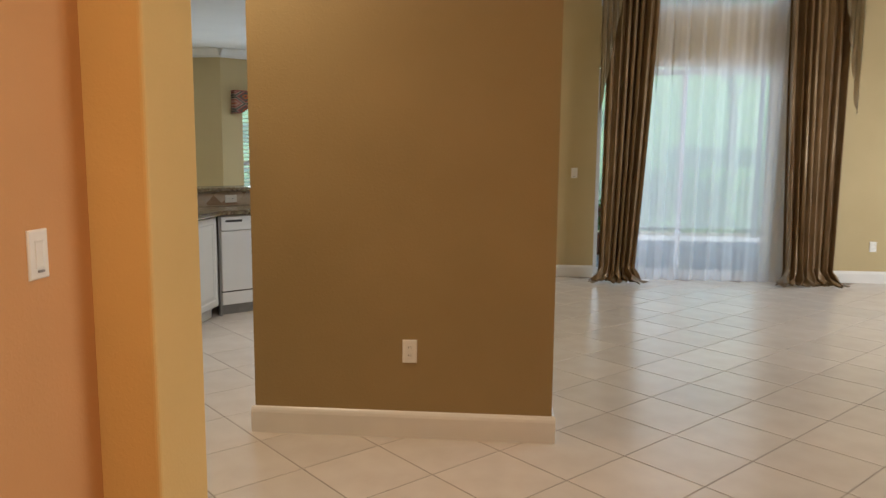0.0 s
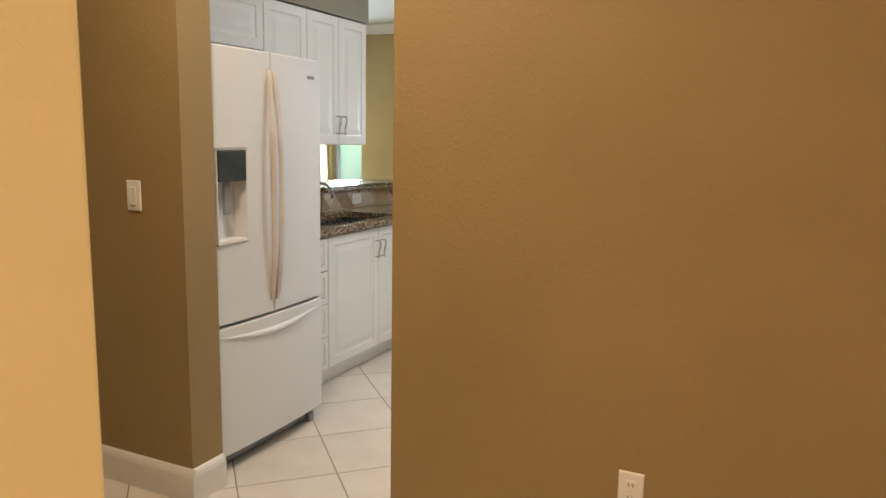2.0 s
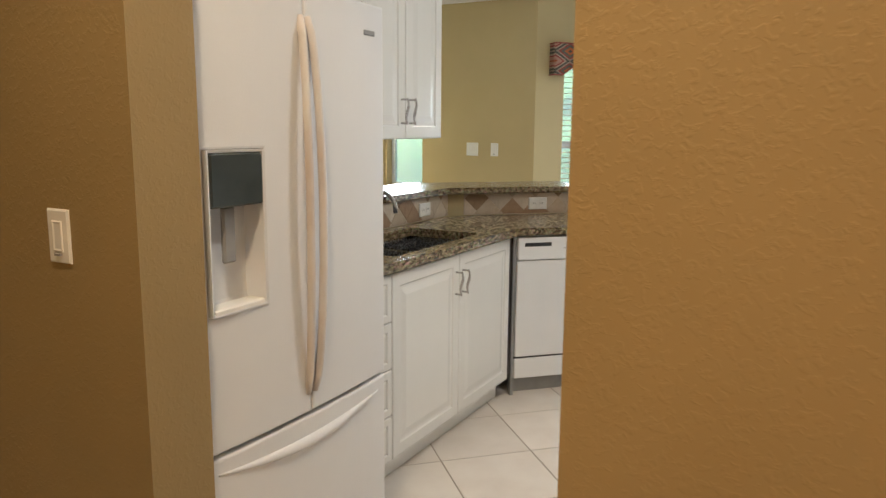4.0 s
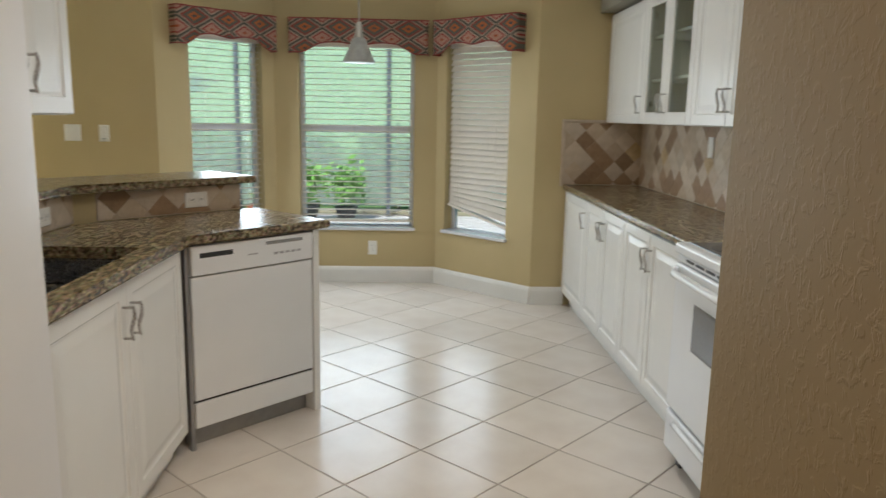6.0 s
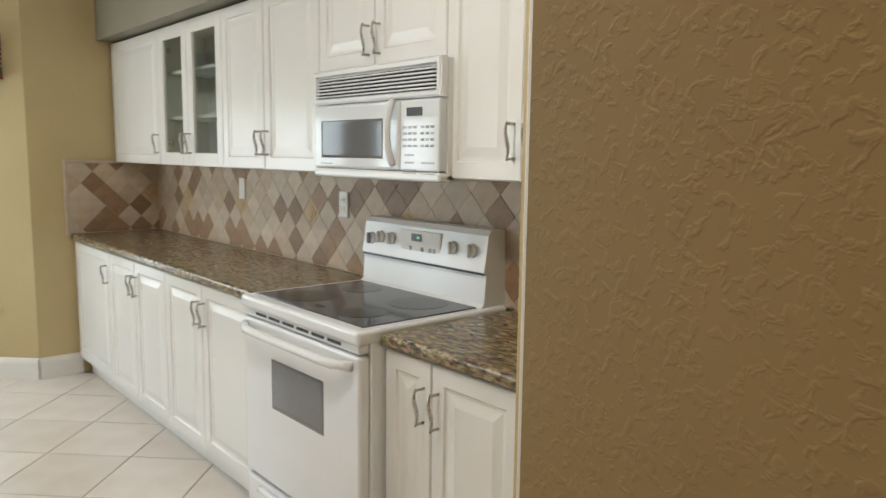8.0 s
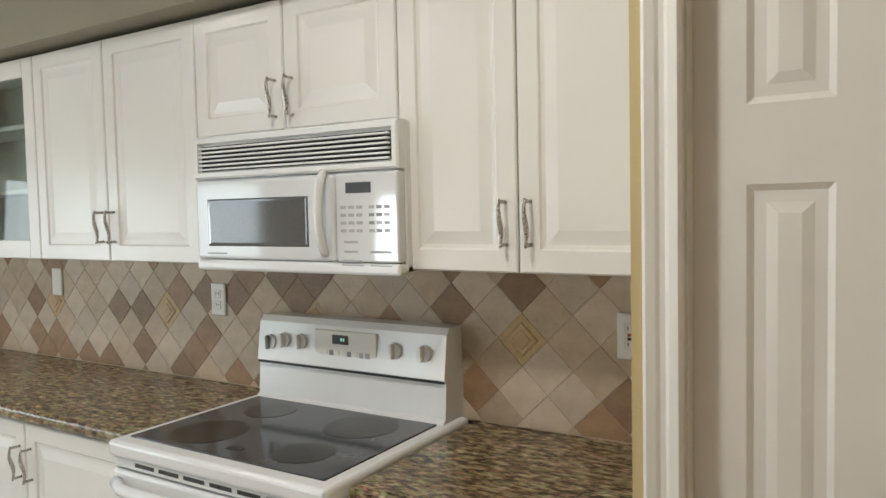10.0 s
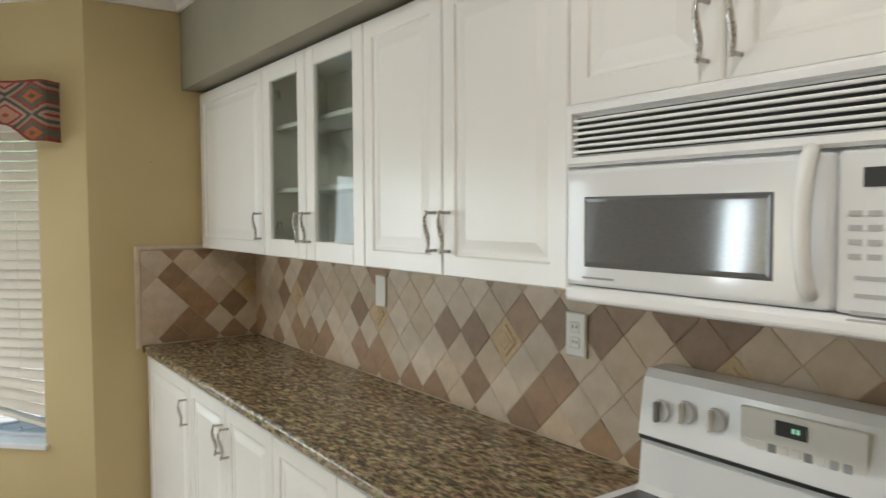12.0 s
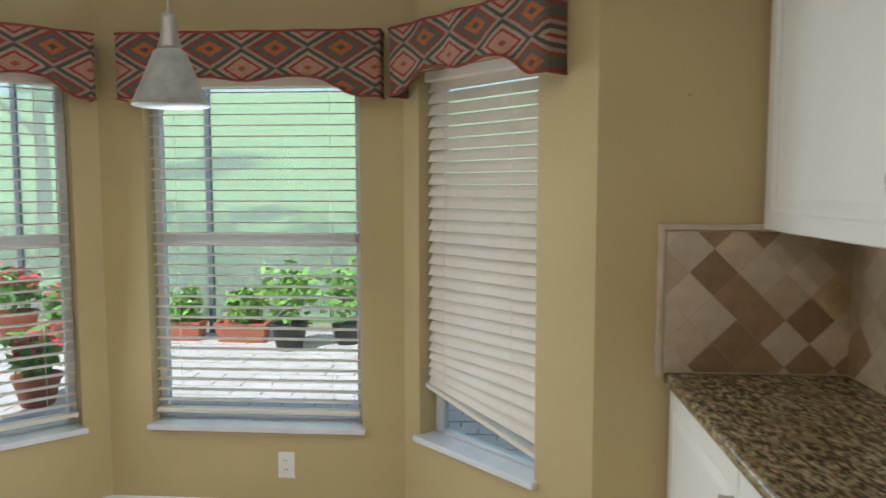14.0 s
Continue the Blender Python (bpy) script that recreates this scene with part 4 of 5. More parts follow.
# ---- windows, blinds, valances ----
def window(name, m, x0, x1, z0, z1, label, thick=0.16, rail=True, mat=ALU):
    t = thing(name, m, label, "window", kind="structure")
    y0, y1, f = thick - 0.075, thick - 0.03, 0.035
    bm = bmesh.new()
    for a in ((x0, x0 + f, z0, z1), (x1 - f, x1, z0, z1), (x0 + f, x1 - f, z0, z0 + f), (x0 + f, x1 - f, z1 - f, z1)):
        box(a[0], a[1], y0, y1, a[2], a[3], 0.004, 1, bm)
    part("window_frame", bm, mat, t)
    zm = z0 + (z1 - z0) * 0.545
    if rail:
        part("meeting_rail", box(x0 + f, x1 - f, y0 - 0.012, y1, zm - 0.028, zm + 0.028, 0.005, 1), mat, t)
        for a, b in ((z0 + f, zm - 0.028), (zm + 0.028, z1 - f)):
            p = part("pane", box(x0 + f, x1 - f, y0 + 0.02, y0 + 0.024, a, b), PANE, t)
            p.visible_shadow = False
    else:
        p = part("pane", box(x0 + f, x1 - f, y0 + 0.02, y0 + 0.024, z0 + f, z1 - f), PANE, t)
        p.visible_shadow = False
    return t


def sill(t, x0, x1, z):
    part("window_sill", box(x0 - 0.015, x1 + 0.015, -0.03, 0.085, z - 0.022, z + 0.004, 0.006, 2), SILL, t, "white marble sill")


def blind(m, x0, x1, ztop, zbot, tilt, label, droop=0.0, y=0.045):
    t = thing("window_blind", m, label, "blind", "bay window blinds")
    part("headrail", box(x0, x1, y - 0.028, y + 0.028, ztop - 0.04, ztop, 0.003, 1), BLIND, t)
    pitch, w = 0.046, 0.014 if tilt < 30 else 0.0245
    n = int((ztop - 0.05 - zbot) / pitch)
    c, s = math.cos(radians(tilt)), math.sin(radians(tilt))
    for i in range(n):
        z = ztop - 0.06 - i * pitch
        k = max(0.0, (i - n * 0.80) / (n * 0.20)) * droop
        bm = bmesh.new()
        ring = []
        for x, dz in ((x0 + 0.004, k), (x1 - 0.004, -k)):
            ring.append([bm.verts.new((x, y + u * w * c - v * 0.0014 * s, z + dz + u * w * s + v * 0.0014 * c + 0.0025 * (1 - u * u))) for u, v in ((-1, -1), (0, -1), (1, -1), (1, 1), (0, 1), (-1, 1))])
        for j in range(6):
            bm.faces.new((ring[0][j], ring[0][(j + 1) % 6], ring[1][(j + 1) % 6], ring[1][j]))
        bm.faces.new(ring[0])
        bm.faces.new(ring[1][::-1])
        part("slat", bm, BLIND, t)
    zb = ztop - 0.06 - n * pitch
    bm = box(x0, x1, y - 0.026, y + 0.026, zb - 0.008, zb + 0.012, 0.003, 1)
    for v in bm.verts:
        v.co.z += droop * 1.1 * (1 - 2 * (v.co.x - x0) / (x1 - x0))
    part("bottom_rail", bm, BLIND, t)
    for x in (x0 + 0.12, x1 - 0.12):
        part("ladder_cord", tube([(x, y - 0.027, zb), (x, y - 0.027, ztop - 0.03)], 0.0011, 5), BLIND, t)
    return t


def valance(m, x0, x1, z0, z1, label, depth=0.10):
    """A padded box valance: a front and two returns, its lower edge scalloped down to the ends."""
    t = thing("window_valance", m, label, "valance", "bay window valances")
    xm, h = (x0 + x1) / 2, (x1 - x0) / 2
    ease = lambda u: u * u * (3 - 2 * u)

    def low(x):
        u = abs(x - xm) / h
        return z0 + 0.075 - 0.075 * ease(min(1, max(0, (u - 0.52) / 0.34))) - 0.012 * math.cos(u * 9) * (1 - u)
    pts = [(x0, -0.002)] + [(x0, -depth + 0.01), (x0 + 0.01, -depth)] + [(x0 + (x1 - x0) * i / 40, -depth - 0.006 * math.sin(i / 40 * math.pi * 9)) for i in range(1, 40)] + [(x1 - 0.01, -depth), (x1, -depth + 0.01), (x1, -0.002)]
    bm = bmesh.new()
    cols = [[bm.verts.new((x, y, low(x) + (z1 - low(x)) * k / 4)) for k in range(5)] for x, y in pts]
    for a, b in zip(cols, cols[1:]):
        for k in range(4):
            bm.faces.new((a[k], b[k], b[k + 1], a[k + 1]))
    bmesh.ops.recalc_face_normals(bm, faces=bm.faces[:])
    bmesh.ops.solidify(bm, geom=bm.faces[:], thickness=0.008)
    part("cloth", bm, VALANCE, t, smooth=False)
    part("cord", tube([(x, y - 0.002, low(x)) for x, y in pts], 0.005, 6), VEDGE, t, "dark rust piping")
    part("cord", tube([(x, y - 0.002, z1) for x, y in pts], 0.005, 6), VEDGE, t, "dark rust piping")
    part("top_board", box(x0 + 0.006, x1 - 0.006, -depth + 0.01, -0.002, z1 - 0.02, z1 - 0.006), TRIM, t)
    return t


w2 = window("window_bay_middle", BAY_MID, 0.195, 1.125, WZ0, WZ1, "white aluminium single-hung bay window")
sill(w2, 0.195, 1.125, WZ0 + 0.02)
blind(BAY_MID, 0.205, 1.115, WZ1 - 0.002, 0.51, 8, "cream slatted blind, open, over the middle bay window")
w3 = window("window_bay_side", BAY_RIGHT, 0.10, 0.74, WZ0, WZ1, "white aluminium bay window behind a closed blind")
sill(w3, 0.10, 0.74, WZ0 + 0.02)
blind(BAY_RIGHT, 0.115, 0.725, WZ1 - 0.002, 0.575, 62, "cream slatted blind, closed, with its bottom rail hanging askew", droop=0.062)
LL = SIDE - 0.73, SIDE - 0.11
w1 = window("window_bay_side", BAY_LEFT, LL[0], LL[1], WZ0, WZ1, "white aluminium bay window with an open blind")
sill(w1, LL[0], LL[1], WZ0 + 0.02)
blind(BAY_LEFT, LL[0] + 0.01, LL[1] - 0.01, WZ1 - 0.002, 0.51, 8, "cream slatted blind, open, over a side bay window")
w4 = window("window_end", facing(-4.55, END_Y), 0.18, 0.58, 0.85, 1.75, "white aluminium window on the end wall")
VZ0, VZ1 = 1.862, 2.122
valance(BAY_MID, 0.135, 1.23, VZ0, VZ1, "scalloped tapestry valance in rust and grey over the middle window")
valance(BAY_RIGHT, 0.03, 0.865, VZ0, VZ1, "scalloped tapestry valance in rust and grey over a side window")
valance(BAY_LEFT, SIDE - 0.87, SIDE - 0.03, VZ0, VZ1, "scalloped tapestry valance in rust and grey over a side window")

nail = solid("wall_nail", disc(0.004, -0.01, 0.0, 0.0, 0.01, 10), GREYP, "small grey nail in the yellow end wall", "nail")
nail.matrix_world = facing(0.135, END_Y, 1.78)

# pendant lamp
pl = thing("pendant_lamp", facing(-1.405, 8.67, 1.735), "pendant lamp with a frosted bell glass shade, unlit", "lamp")
part("shade", lathe([(0.108, 0.0), (0.110, 0.004), (0.098, 0.03), (0.078, 0.075), (0.058, 0.125), (0.046, 0.155), (0.030, 0.165), (0.024, 0.16), (0.040, 0.148), (0.052, 0.12), (0.072, 0.07), (0.092, 0.03), (0.100, 0.004)], 36), LAMPSHADE, pl, "frosted alabaster glass shade", True)
part("socket", lathe([(0.032, 0.155), (0.034, 0.17), (0.026, 0.20), (0.022, 0.25), (0.016, 0.265)], 20), STEM, pl, smooth=True)
part("stem", tube([(0, 0, 0.26), (0, 0, K - 1.735 - 0.02)], 0.0055, 8), STEM, pl)
part("canopy", lathe([(0.02, K - 1.735 - 0.045), (0.06, K - 1.735 - 0.02), (0.065, K - 1.735)], 24), STEM, pl, smooth=True)


def can_light(x, y, z, label):
    t = thing("downlight", facing(x, y, z), label, "lamp", "recessed downlights")
    part("ring", lathe([(0.095, -0.004), (0.095, 0.0), (0.07, 0.0), (0.066, -0.006)], 28), TRIM, t)
    part("diffuser", lathe([(0.064, -0.003), (0.064, 0.001)], 28), LIGHT_ON, t, "lit round diffuser")


# only the first downlight is known; the other two are added
for lx, ly in ((-1.95, 7.48), (-0.75, 7.48), (-0.75, 5.4)):
    can_light(lx, ly, K, "lit round recessed ceiling light")
for lx, ly in ((-1.0, 3.3), (0.45, 0.4)):
    can_light(lx, ly, F, "lit warm recessed ceiling light in the foyer")

# ---- pantry door ----
PD = facing(-0.025, 4.81, 0, -90)
dr = thing("door_pantry", PD, "white six-panel pantry door, closed, in a white casing", "door", kind="structure")
DWD, DH = 0.46, 2.03
bm = bmesh.new()
box(0.0, DWD, 0.006, 0.035, 0.01, DH, bm=bm)
cols, rows = ((0.075, 0.19), (0.27, 0.385)), ((0.20, 0.78), (0.93, 1.545), (1.66, 1.90))
leaf = part("leaf", bm, TRIM, dr)
xs = [0.0, 0.075, 0.19, 0.27, 0.385, DWD]
zs = [0.01, 0.20, 0.78, 0.93, 1.545, 1.66, 1.90, DH]
for i in (0, 2, 4):
    part("stile", box(xs[i], xs[i + 1], 0.0, 0.0065, 0.01, DH), TRIM, leaf)
for i in (1, 3):
    for j in (0, 2, 4, 6):
        part("rail", box(xs[i], xs[i + 1], 0.0, 0.0065, zs[j], zs[j + 1]), TRIM, leaf)
for a, b in cols:
    for c, d in rows:
        part("panel", panel(a, b, c, d, [(0.0, 0.0), (0.010, 0.0062), (0.026, 0.0055), (0.042, 0.001), (0.05, 0.001)], 0.007), TRIM, leaf)
part("doorknob", lathe([(0.012, 0), (0.014, 0.012), (0.026, 0.03), (0.022, 0.045)], 18), NICKEL, leaf).matrix_basis = pose(0.42, 0.0, 0.95, 90, 0, 0)
for x0, x1, z0, z1 in ((-0.064, -0.004, 0.0, 2.11), (DWD + 0.004, DWD + 0.054, 0.0, 2.11), (-0.004, DWD + 0.004, 2.05, 2.11)):
    part("casing", panel(x0, x1, z0, z1, [(0.0, -0.048), (0.006, -0.053), (0.02, -0.050), (0.026, -0.047)], -0.035), TRIM, dr)
for x0, x1 in ((-0.004, 0.0), (DWD, DWD + 0.004)):
    part("jamb", box(x0, x1, -0.035, 0.06, 0.0, 2.05), TRIM, dr)

# ---- living room: curtains ----
def drape(name, x0, x1, z1, y, mat, label, folds, amp, puddle=0.0, flare=0.0, group="", sweep=(0.0, 0.0), seed=1, waist=0.0):
    """A pleated hanging cloth from z1 to the floor."""
    rnd = random.Random(seed)
    ph = [rnd.uniform(0, math.tau) for _ in range(4)]
    nu, nv = folds * 12, 44
    bm = bmesh.new()
    g = []
    for j in range(nv + 1):
        v = j / nv
        z = z1 * (1 - v) ** 1.7 + 0.012 * v
        row = []
        for i in range(nu + 1):
            u = i / nu
            wob = math.sin(u * folds * math.tau + 0.7 * math.sin(u * 9 + ph[0]) + 0.5 * math.sin(v * 3 + ph[1]))
            wob += 0.35 * math.sin(u * folds * 2.3 * math.tau + ph[2] + v * 2)
            k = amp * (0.75 + 0.35 * math.sin(u * 7 + ph[3]))
            cx = (x0 + x1) / 2
            w = (x1 - x0) * (1 - waist * math.exp(-((z - 0.45) / 0.35) ** 2) + flare * (1 - z / z1))
            x = cx + (u - 0.5) * w + (sweep[0] * (1 - u) + sweep[1] * u) * (1 - z / z1) ** 1.5
            yy = y + k * wob
            if puddle and z < 0.16:
                q = (0.16 - z) / 0.16
                x += (u - 0.5) * puddle * q * 1.4 + 0.02 * math.sin(u * 31 + q * 9)
                yy -= puddle * q * (0.7 + 0.3 * math.sin(u * 17))
                zz = 0.012 + 0.05 * (1 - q) ** 2 * 2.2 + 0.022 * abs(math.sin(u * 23 + q * 14))
            else:
                zz = z
            row.append(bm.verts.new((x, yy, zz)))
        g.append(row)
    for a, b in zip(g, g[1:]):
        for i in range(nu):
            bm.faces.new((a[i], a[i + 1], b[i + 1], b[i]))
    return solid(name, bm, mat, label, "curtain", group, smooth=True)


drape("curtain", 1.56, 2.13, 4.60, LIV_Y - 0.30, DRAPE, "bronze satin floor-length curtain puddled on the floor", 7, 0.045, 0.22, group="tall curtains", seed=3, sweep=(-0.02, -0.20))
drape("curtain", 3.42, 4.07, 4.60, LIV_Y - 0.28, DRAPE, "bronze satin floor-length curtain puddled on the floor", 8, 0.045, 0.22, group="tall curtains", seed=7, sweep=(0.14, 0.0))
drape("sheer_curtain", 1.85, 3.78, 4.60, LIV_Y - 0.15, SHEER, "white sheer voile curtain reaching the floor", 10, 0.042, 0.0, seed=5)


def jabot(x0, x1, flip, label):
    """A cream swag tail with stepped folds on the outer side of a curtain."""
    bm = bmesh.new()
    n = 24
    cols = []
    for i in range(n + 1):
        u = i / n
        d = u if flip else 1 - u
        bottom = 1.78 + 1.25 * (1 - d) + 0.10 * abs(((d * 4) % 1) - 0.5)
        yy = LIV_Y - 0.38 + 0.03 * math.sin(u * 4 * math.tau)
        cols.append([bm.verts.new((x0 + (x1 - x0) * u, yy, 4.58 + (bottom - 4.58) * k / 12)) for k in range(13)])
    for a, b in zip(cols, cols[1:]):
        for k in range(12):
            bm.faces.new((a[k], b[k], b[k + 1], a[k + 1]))
    bmesh.ops.solidify(bm, geom=bm.faces[:], thickness=0.005)
    return solid("curtain_jabot", bm, CREAMCLOTH, label, "curtain", "curtain tails", smooth=True)


jabot(1.48, 1.69, False, "cream silk curtain tail with a stepped hem")
jabot(3.97, 4.15, True, "cream silk curtain tail with a stepped hem")
rod = thing("curtain_rod", facing(0, LIV_Y, 4.64), "dark curtain rod high over the patio door", "curtain rod")
part("pole", tube([(1.35, -0.21, 0), (4.35, -0.21, 0)], 0.018, 10), STEM, rod)
for rx in (1.42, 4.28):
    part("bracket", box(rx - 0.01, rx + 0.01, -0.21, 0.002, -0.012, 0.012), STEM, rod)

pdm = facing(0.735, LIV_Y)
sd = thing("door_patio", pdm, "sliding glass patio door with white frames", "door", kind="structure")
for x0, x1, yo in ((PX0, 1.78, 0.10), (1.72, PX1, 0.06)):
    bm = bmesh.new()
    f = 0.055
    for a in ((x0, x0 + f, 0.02, 2.38), (x1 - f, x1, 0.02, 2.38), (x0 + f, x1 - f, 0.02, 0.10), (x0 + f, x1 - f, 2.31, 2.38)):
        box(a[0], a[1], yo, yo + 0.035, a[2], a[3], 0.003, 1, bm)
    leaf = part("leaf", bm, ALU, sd)
    p = part("pane", box(x0 + f, x1 - f, yo + 0.015, yo + 0.02, 0.10, 2.31), PANE, leaf)
    p.visible_shadow = False
part("track", box(PX0, PX1, 0.0, 0.16, -0.004, 0.02), ALU, sd)
# unseen window added to go with the living room fill lamp
lw_ = window("window_living_added", LIV_SIDE, 2.5, 5.5, 0.4, 2.4, "white wide window added in the unseen living room side wall", rail=False)
tw = window("window_transom", pdm, PX0, PX1, 3.05, 4.45, "white fixed window high over the patio door", rail=False)


# ---- outdoors ----
def leaves(center, radius, n, size, seed, flat=0.75, bm=None):
    """Many small leaf blades spread through an uneven cloud."""
    rnd = random.Random(seed)
    b = bm or bmesh.new()
    for _ in range(n):
        d = Vector((rnd.gauss(0, 1), rnd.gauss(0, 1), rnd.gauss(0, 1))).normalized() * rnd.random() ** 0.4
        lump = 0.72 + 0.5 * noise.noise(d * 2.2 + Vector((seed, 0, 0)))
        p = Vector(center) + Vector((d.x * radius[0], d.y * radius[1], d.z * radius[2])) * lump
        a = Vector((rnd.gauss(0, 1), rnd.gauss(0, 1), rnd.gauss(0, 0.6))).normalized() * size * rnd.uniform(0.6, 1.4)
        c = a.cross(Vector((rnd.gauss(0, 1), rnd.gauss(0, 1), rnd.gauss(0, 1)))).normalized() * size * 0.38
        v = [b.verts.new(q) for q in (p - a, p + c, p + a, p - c)]
        b.faces.new(v)
    return b


def leaf_object(name, bm, mat, parent=None, **k):
    d = bpy.data.meshes.new(name)
    bm.to_mesh(d)
    bm.free()
    d.materials.append(mat)
    ob = new(name, d)
    if parent:
        ob.parent = parent
    return tagged(ob, **k)


# patio pavers
pat = bmesh.new()
for i in range(60):
    for j in range(42):
        x = -8 + i * 0.24 + (0.12 if j % 2 else 0)
        y = 9.125 + j * 0.125
        box(x, x + 0.232, y, y + 0.117, -0.11, -0.075 + 0.004 * math.sin(i * 7.1 + j * 3.3), bm=pat)
solid("pavement", pat, PAVER, "grey-pink brick paver patio", "pavement", kind="structure")
solid("patio_wall", box(-9, 8, 14.42, 14.6, -0.13, -0.03), STUCCO, "low kerb at the patio's edge", "kerb", kind="structure")


def screen_post(x, y, h=3.6):
    t = solid("screen_post", box(x - 0.03, x + 0.03, y - 0.03, y + 0.03, -0.12, h, 0.004, 1), BRONZE, "grey aluminium post of a screen enclosure", "post", "screen enclosure posts")
    return t


POSTS = [-7.80 + 2.14 * i for i in range(8)]
for x in POSTS:
    screen_post(x, 14.2)
solid("screen_beam", box(-9, 8, 14.17, 14.23, 3.55, 3.6, 0.004, 1), BRONZE, "grey aluminium beam of a screen enclosure", "rail")


# screen mesh whitened so that its colour lays a pale haze over the garden
HAZE_SCREEN = sheer_cloth("insect_screen", (0.86, 0.92, 0.84), 0.32)
for a, b in zip(POSTS, POSTS[1:]):
    solid("insect_screen", box(a + 0.03, b - 0.03, 14.199, 14.201, 0.08, 3.55), HAZE_SCREEN, "insect screen stretched between grey posts, whitened to haze the garden", "screen", "screen panels")


def potted_plant(x, y, pot_r, pot_h, mat, size, leafmat, label, flower=False, seed=1):
    t = thing("potted_plant", facing(x, y, -0.075), label, "plant", "potted plants")
    part("pot", lathe([(pot_r * 0.7, 0), (pot_r, pot_h * 0.85), (pot_r * 1.08, pot_h * 0.86), (pot_r * 1.08, pot_h), (pot_r * 0.9, pot_h), (pot_r * 0.85, pot_h * 0.9)], 20), mat, t, smooth=True)
    leaf_object("foliage", leaves((0, 0, pot_h + size * 0.6), (size * 0.8, size * 0.8, size * 0.75), 260, 0.075, seed), leafmat, t)
    if flower:
        leaf_object("blossoms", leaves((0, 0, pot_h + size * 0.8), (size * 0.85, size * 0.85, size * 0.6), 130, 0.05, seed + 5), PETAL, t, label="red blossoms")


def planter(x, y, w, label, seed):
    t = thing("planter", facing(x, y, -0.075), label, "planter", "patio troughs")
    h, d = w / 2, 0.11
    bm = bmesh.new()
    rings = [(0.03, 0.0), (0.0, 0.17), (-0.012, 0.172), (-0.012, 0.20), (0.012, 0.20), (0.02, 0.16)]
    loops = [[bm.verts.new(p) for p in ((-h + k, -d + k, z), (h - k, -d + k, z), (h - k, d - k, z), (-h + k, d - k, z))] for k, z in rings]
    for a, b in zip(loops, loops[1:]):
        for q in range(4):
            bm.faces.new((a[q], a[(q + 1) % 4], b[(q + 1) % 4], b[q]))
    bm.faces.new(loops[0][::-1])
    bm.faces.new(loops[-1])
    part("trough", bm, TERRA, t)
    leaf_object("foliage", leaves((0, 0, 0.36), (h * 1.1, 0.26, 0.26), 300, 0.07, seed), LEAF2, t)
    return t


potted_plant(-2.46, 13.45, 0.17, 0.26, BLACKPOT, 0.5, LEAF2, "leafy plant in a black pot on the patio", seed=2)
planter(-3.04, 13.8, 0.52, "low plants in a long terracotta trough", 3)
planter(-3.66, 13.85, 0.36, "low plants in a short terracotta trough", 4)
potted_plant(-1.95, 13.75, 0.15, 0.2, BLACKPOT, 0.55, LEAF2, "bushy plant in a dark pot at the patio's edge", seed=6)
potted_plant(-3.78, 11.55, 0.16, 0.22, TERRA, 0.28, LEAF, "red flowering plant in a terracotta pot", True, 8)
potted_plant(-4.9, 13.75, 0.16, 0.22, TERRA, 0.3, LEAF, "red flowering plant in a terracotta pot", True, 9)
potted_plant(-5.4, 13.7, 0.2, 0.3, TERRA, 0.4, LEAF, "red flowering plant in a wide terracotta pot", True, 10)
potted_plant(1.9, 11.6, 0.2, 0.3, TERRA, 0.45, LEAF, "red flowering plant in a terracotta pot", True, 14)

hb = bmesh.new()
for i in range(17):
    x = -9 + i * 1.05
    leaves((x, 15.9 + 0.4 * math.sin(i * 2.1), 0.5), (0.75, 0.6, 0.85 + 0.2 * math.sin(i * 3.7)), 900, 0.085, 30 + i, bm=hb)
leaf_object("shrubs", hb, LEAF, label="row of green garden shrubs behind the patio", category="shrub", kind="stuff")
hb = bmesh.new()
for i in range(9):
    x = -9 + i * 2.0
    leaves((x, 17.2 + 0.5 * math.sin(i * 1.7), 0.6), (0.9, 0.6, 0.8), 700, 0.11, 60 + i, bm=hb)
leaf_object("shrubs", hb, LEAF2, label="row of light green shrubs by the lawn", category="shrub", kind="stuff")
# single bushes just beyond the screen
for k, (x, y, r) in enumerate(((-1.95, 14.95, 0.42), (-1.25, 15.05, 0.55), (-0.45, 14.95, 0.5))):
    bush = thing("garden_bush", facing(x, y, -0.14), "leafy green bush beyond the insect screen", "bush", "garden bushes")
    part("stem", tube([(0, 0, -0.05), (0.03, 0.02, 0.25), (-0.02, 0.0, 0.55)], [0.03, 0.025, 0.012], 7), BARK, bush)
    leaf_object("foliage", leaves((0, 0, r + 0.1), (r * 1.1, r * 0.8, r * 1.1), 750, 0.09, 90 + k), LEAF if k % 2 else LEAF2, bush)
# rising lawn bank
bank = bmesh.new()
ny = 24
rows_ = []
for j in range(ny + 1):
    y = 16.0 + j * 1.5
    z = -0.14 + 7.5 * (max(0, y - 17) / 35) ** 1.15
    rows_.append([bank.verts.new((x, y, z + 0.25 * noise.noise(Vector((x * 0.2, y * 0.2, 1))))) for x in range(-40, 41, 4)])
for a, b in zip(rows_, rows_[1:]):
    for i in range(len(a) - 1):
        bank.faces.new((a[i], a[i + 1], b[i + 1], b[i]))
solid("ground_bank", bank, GRASS, "rising green lawn bank", "ground", kind="structure", smooth=True)


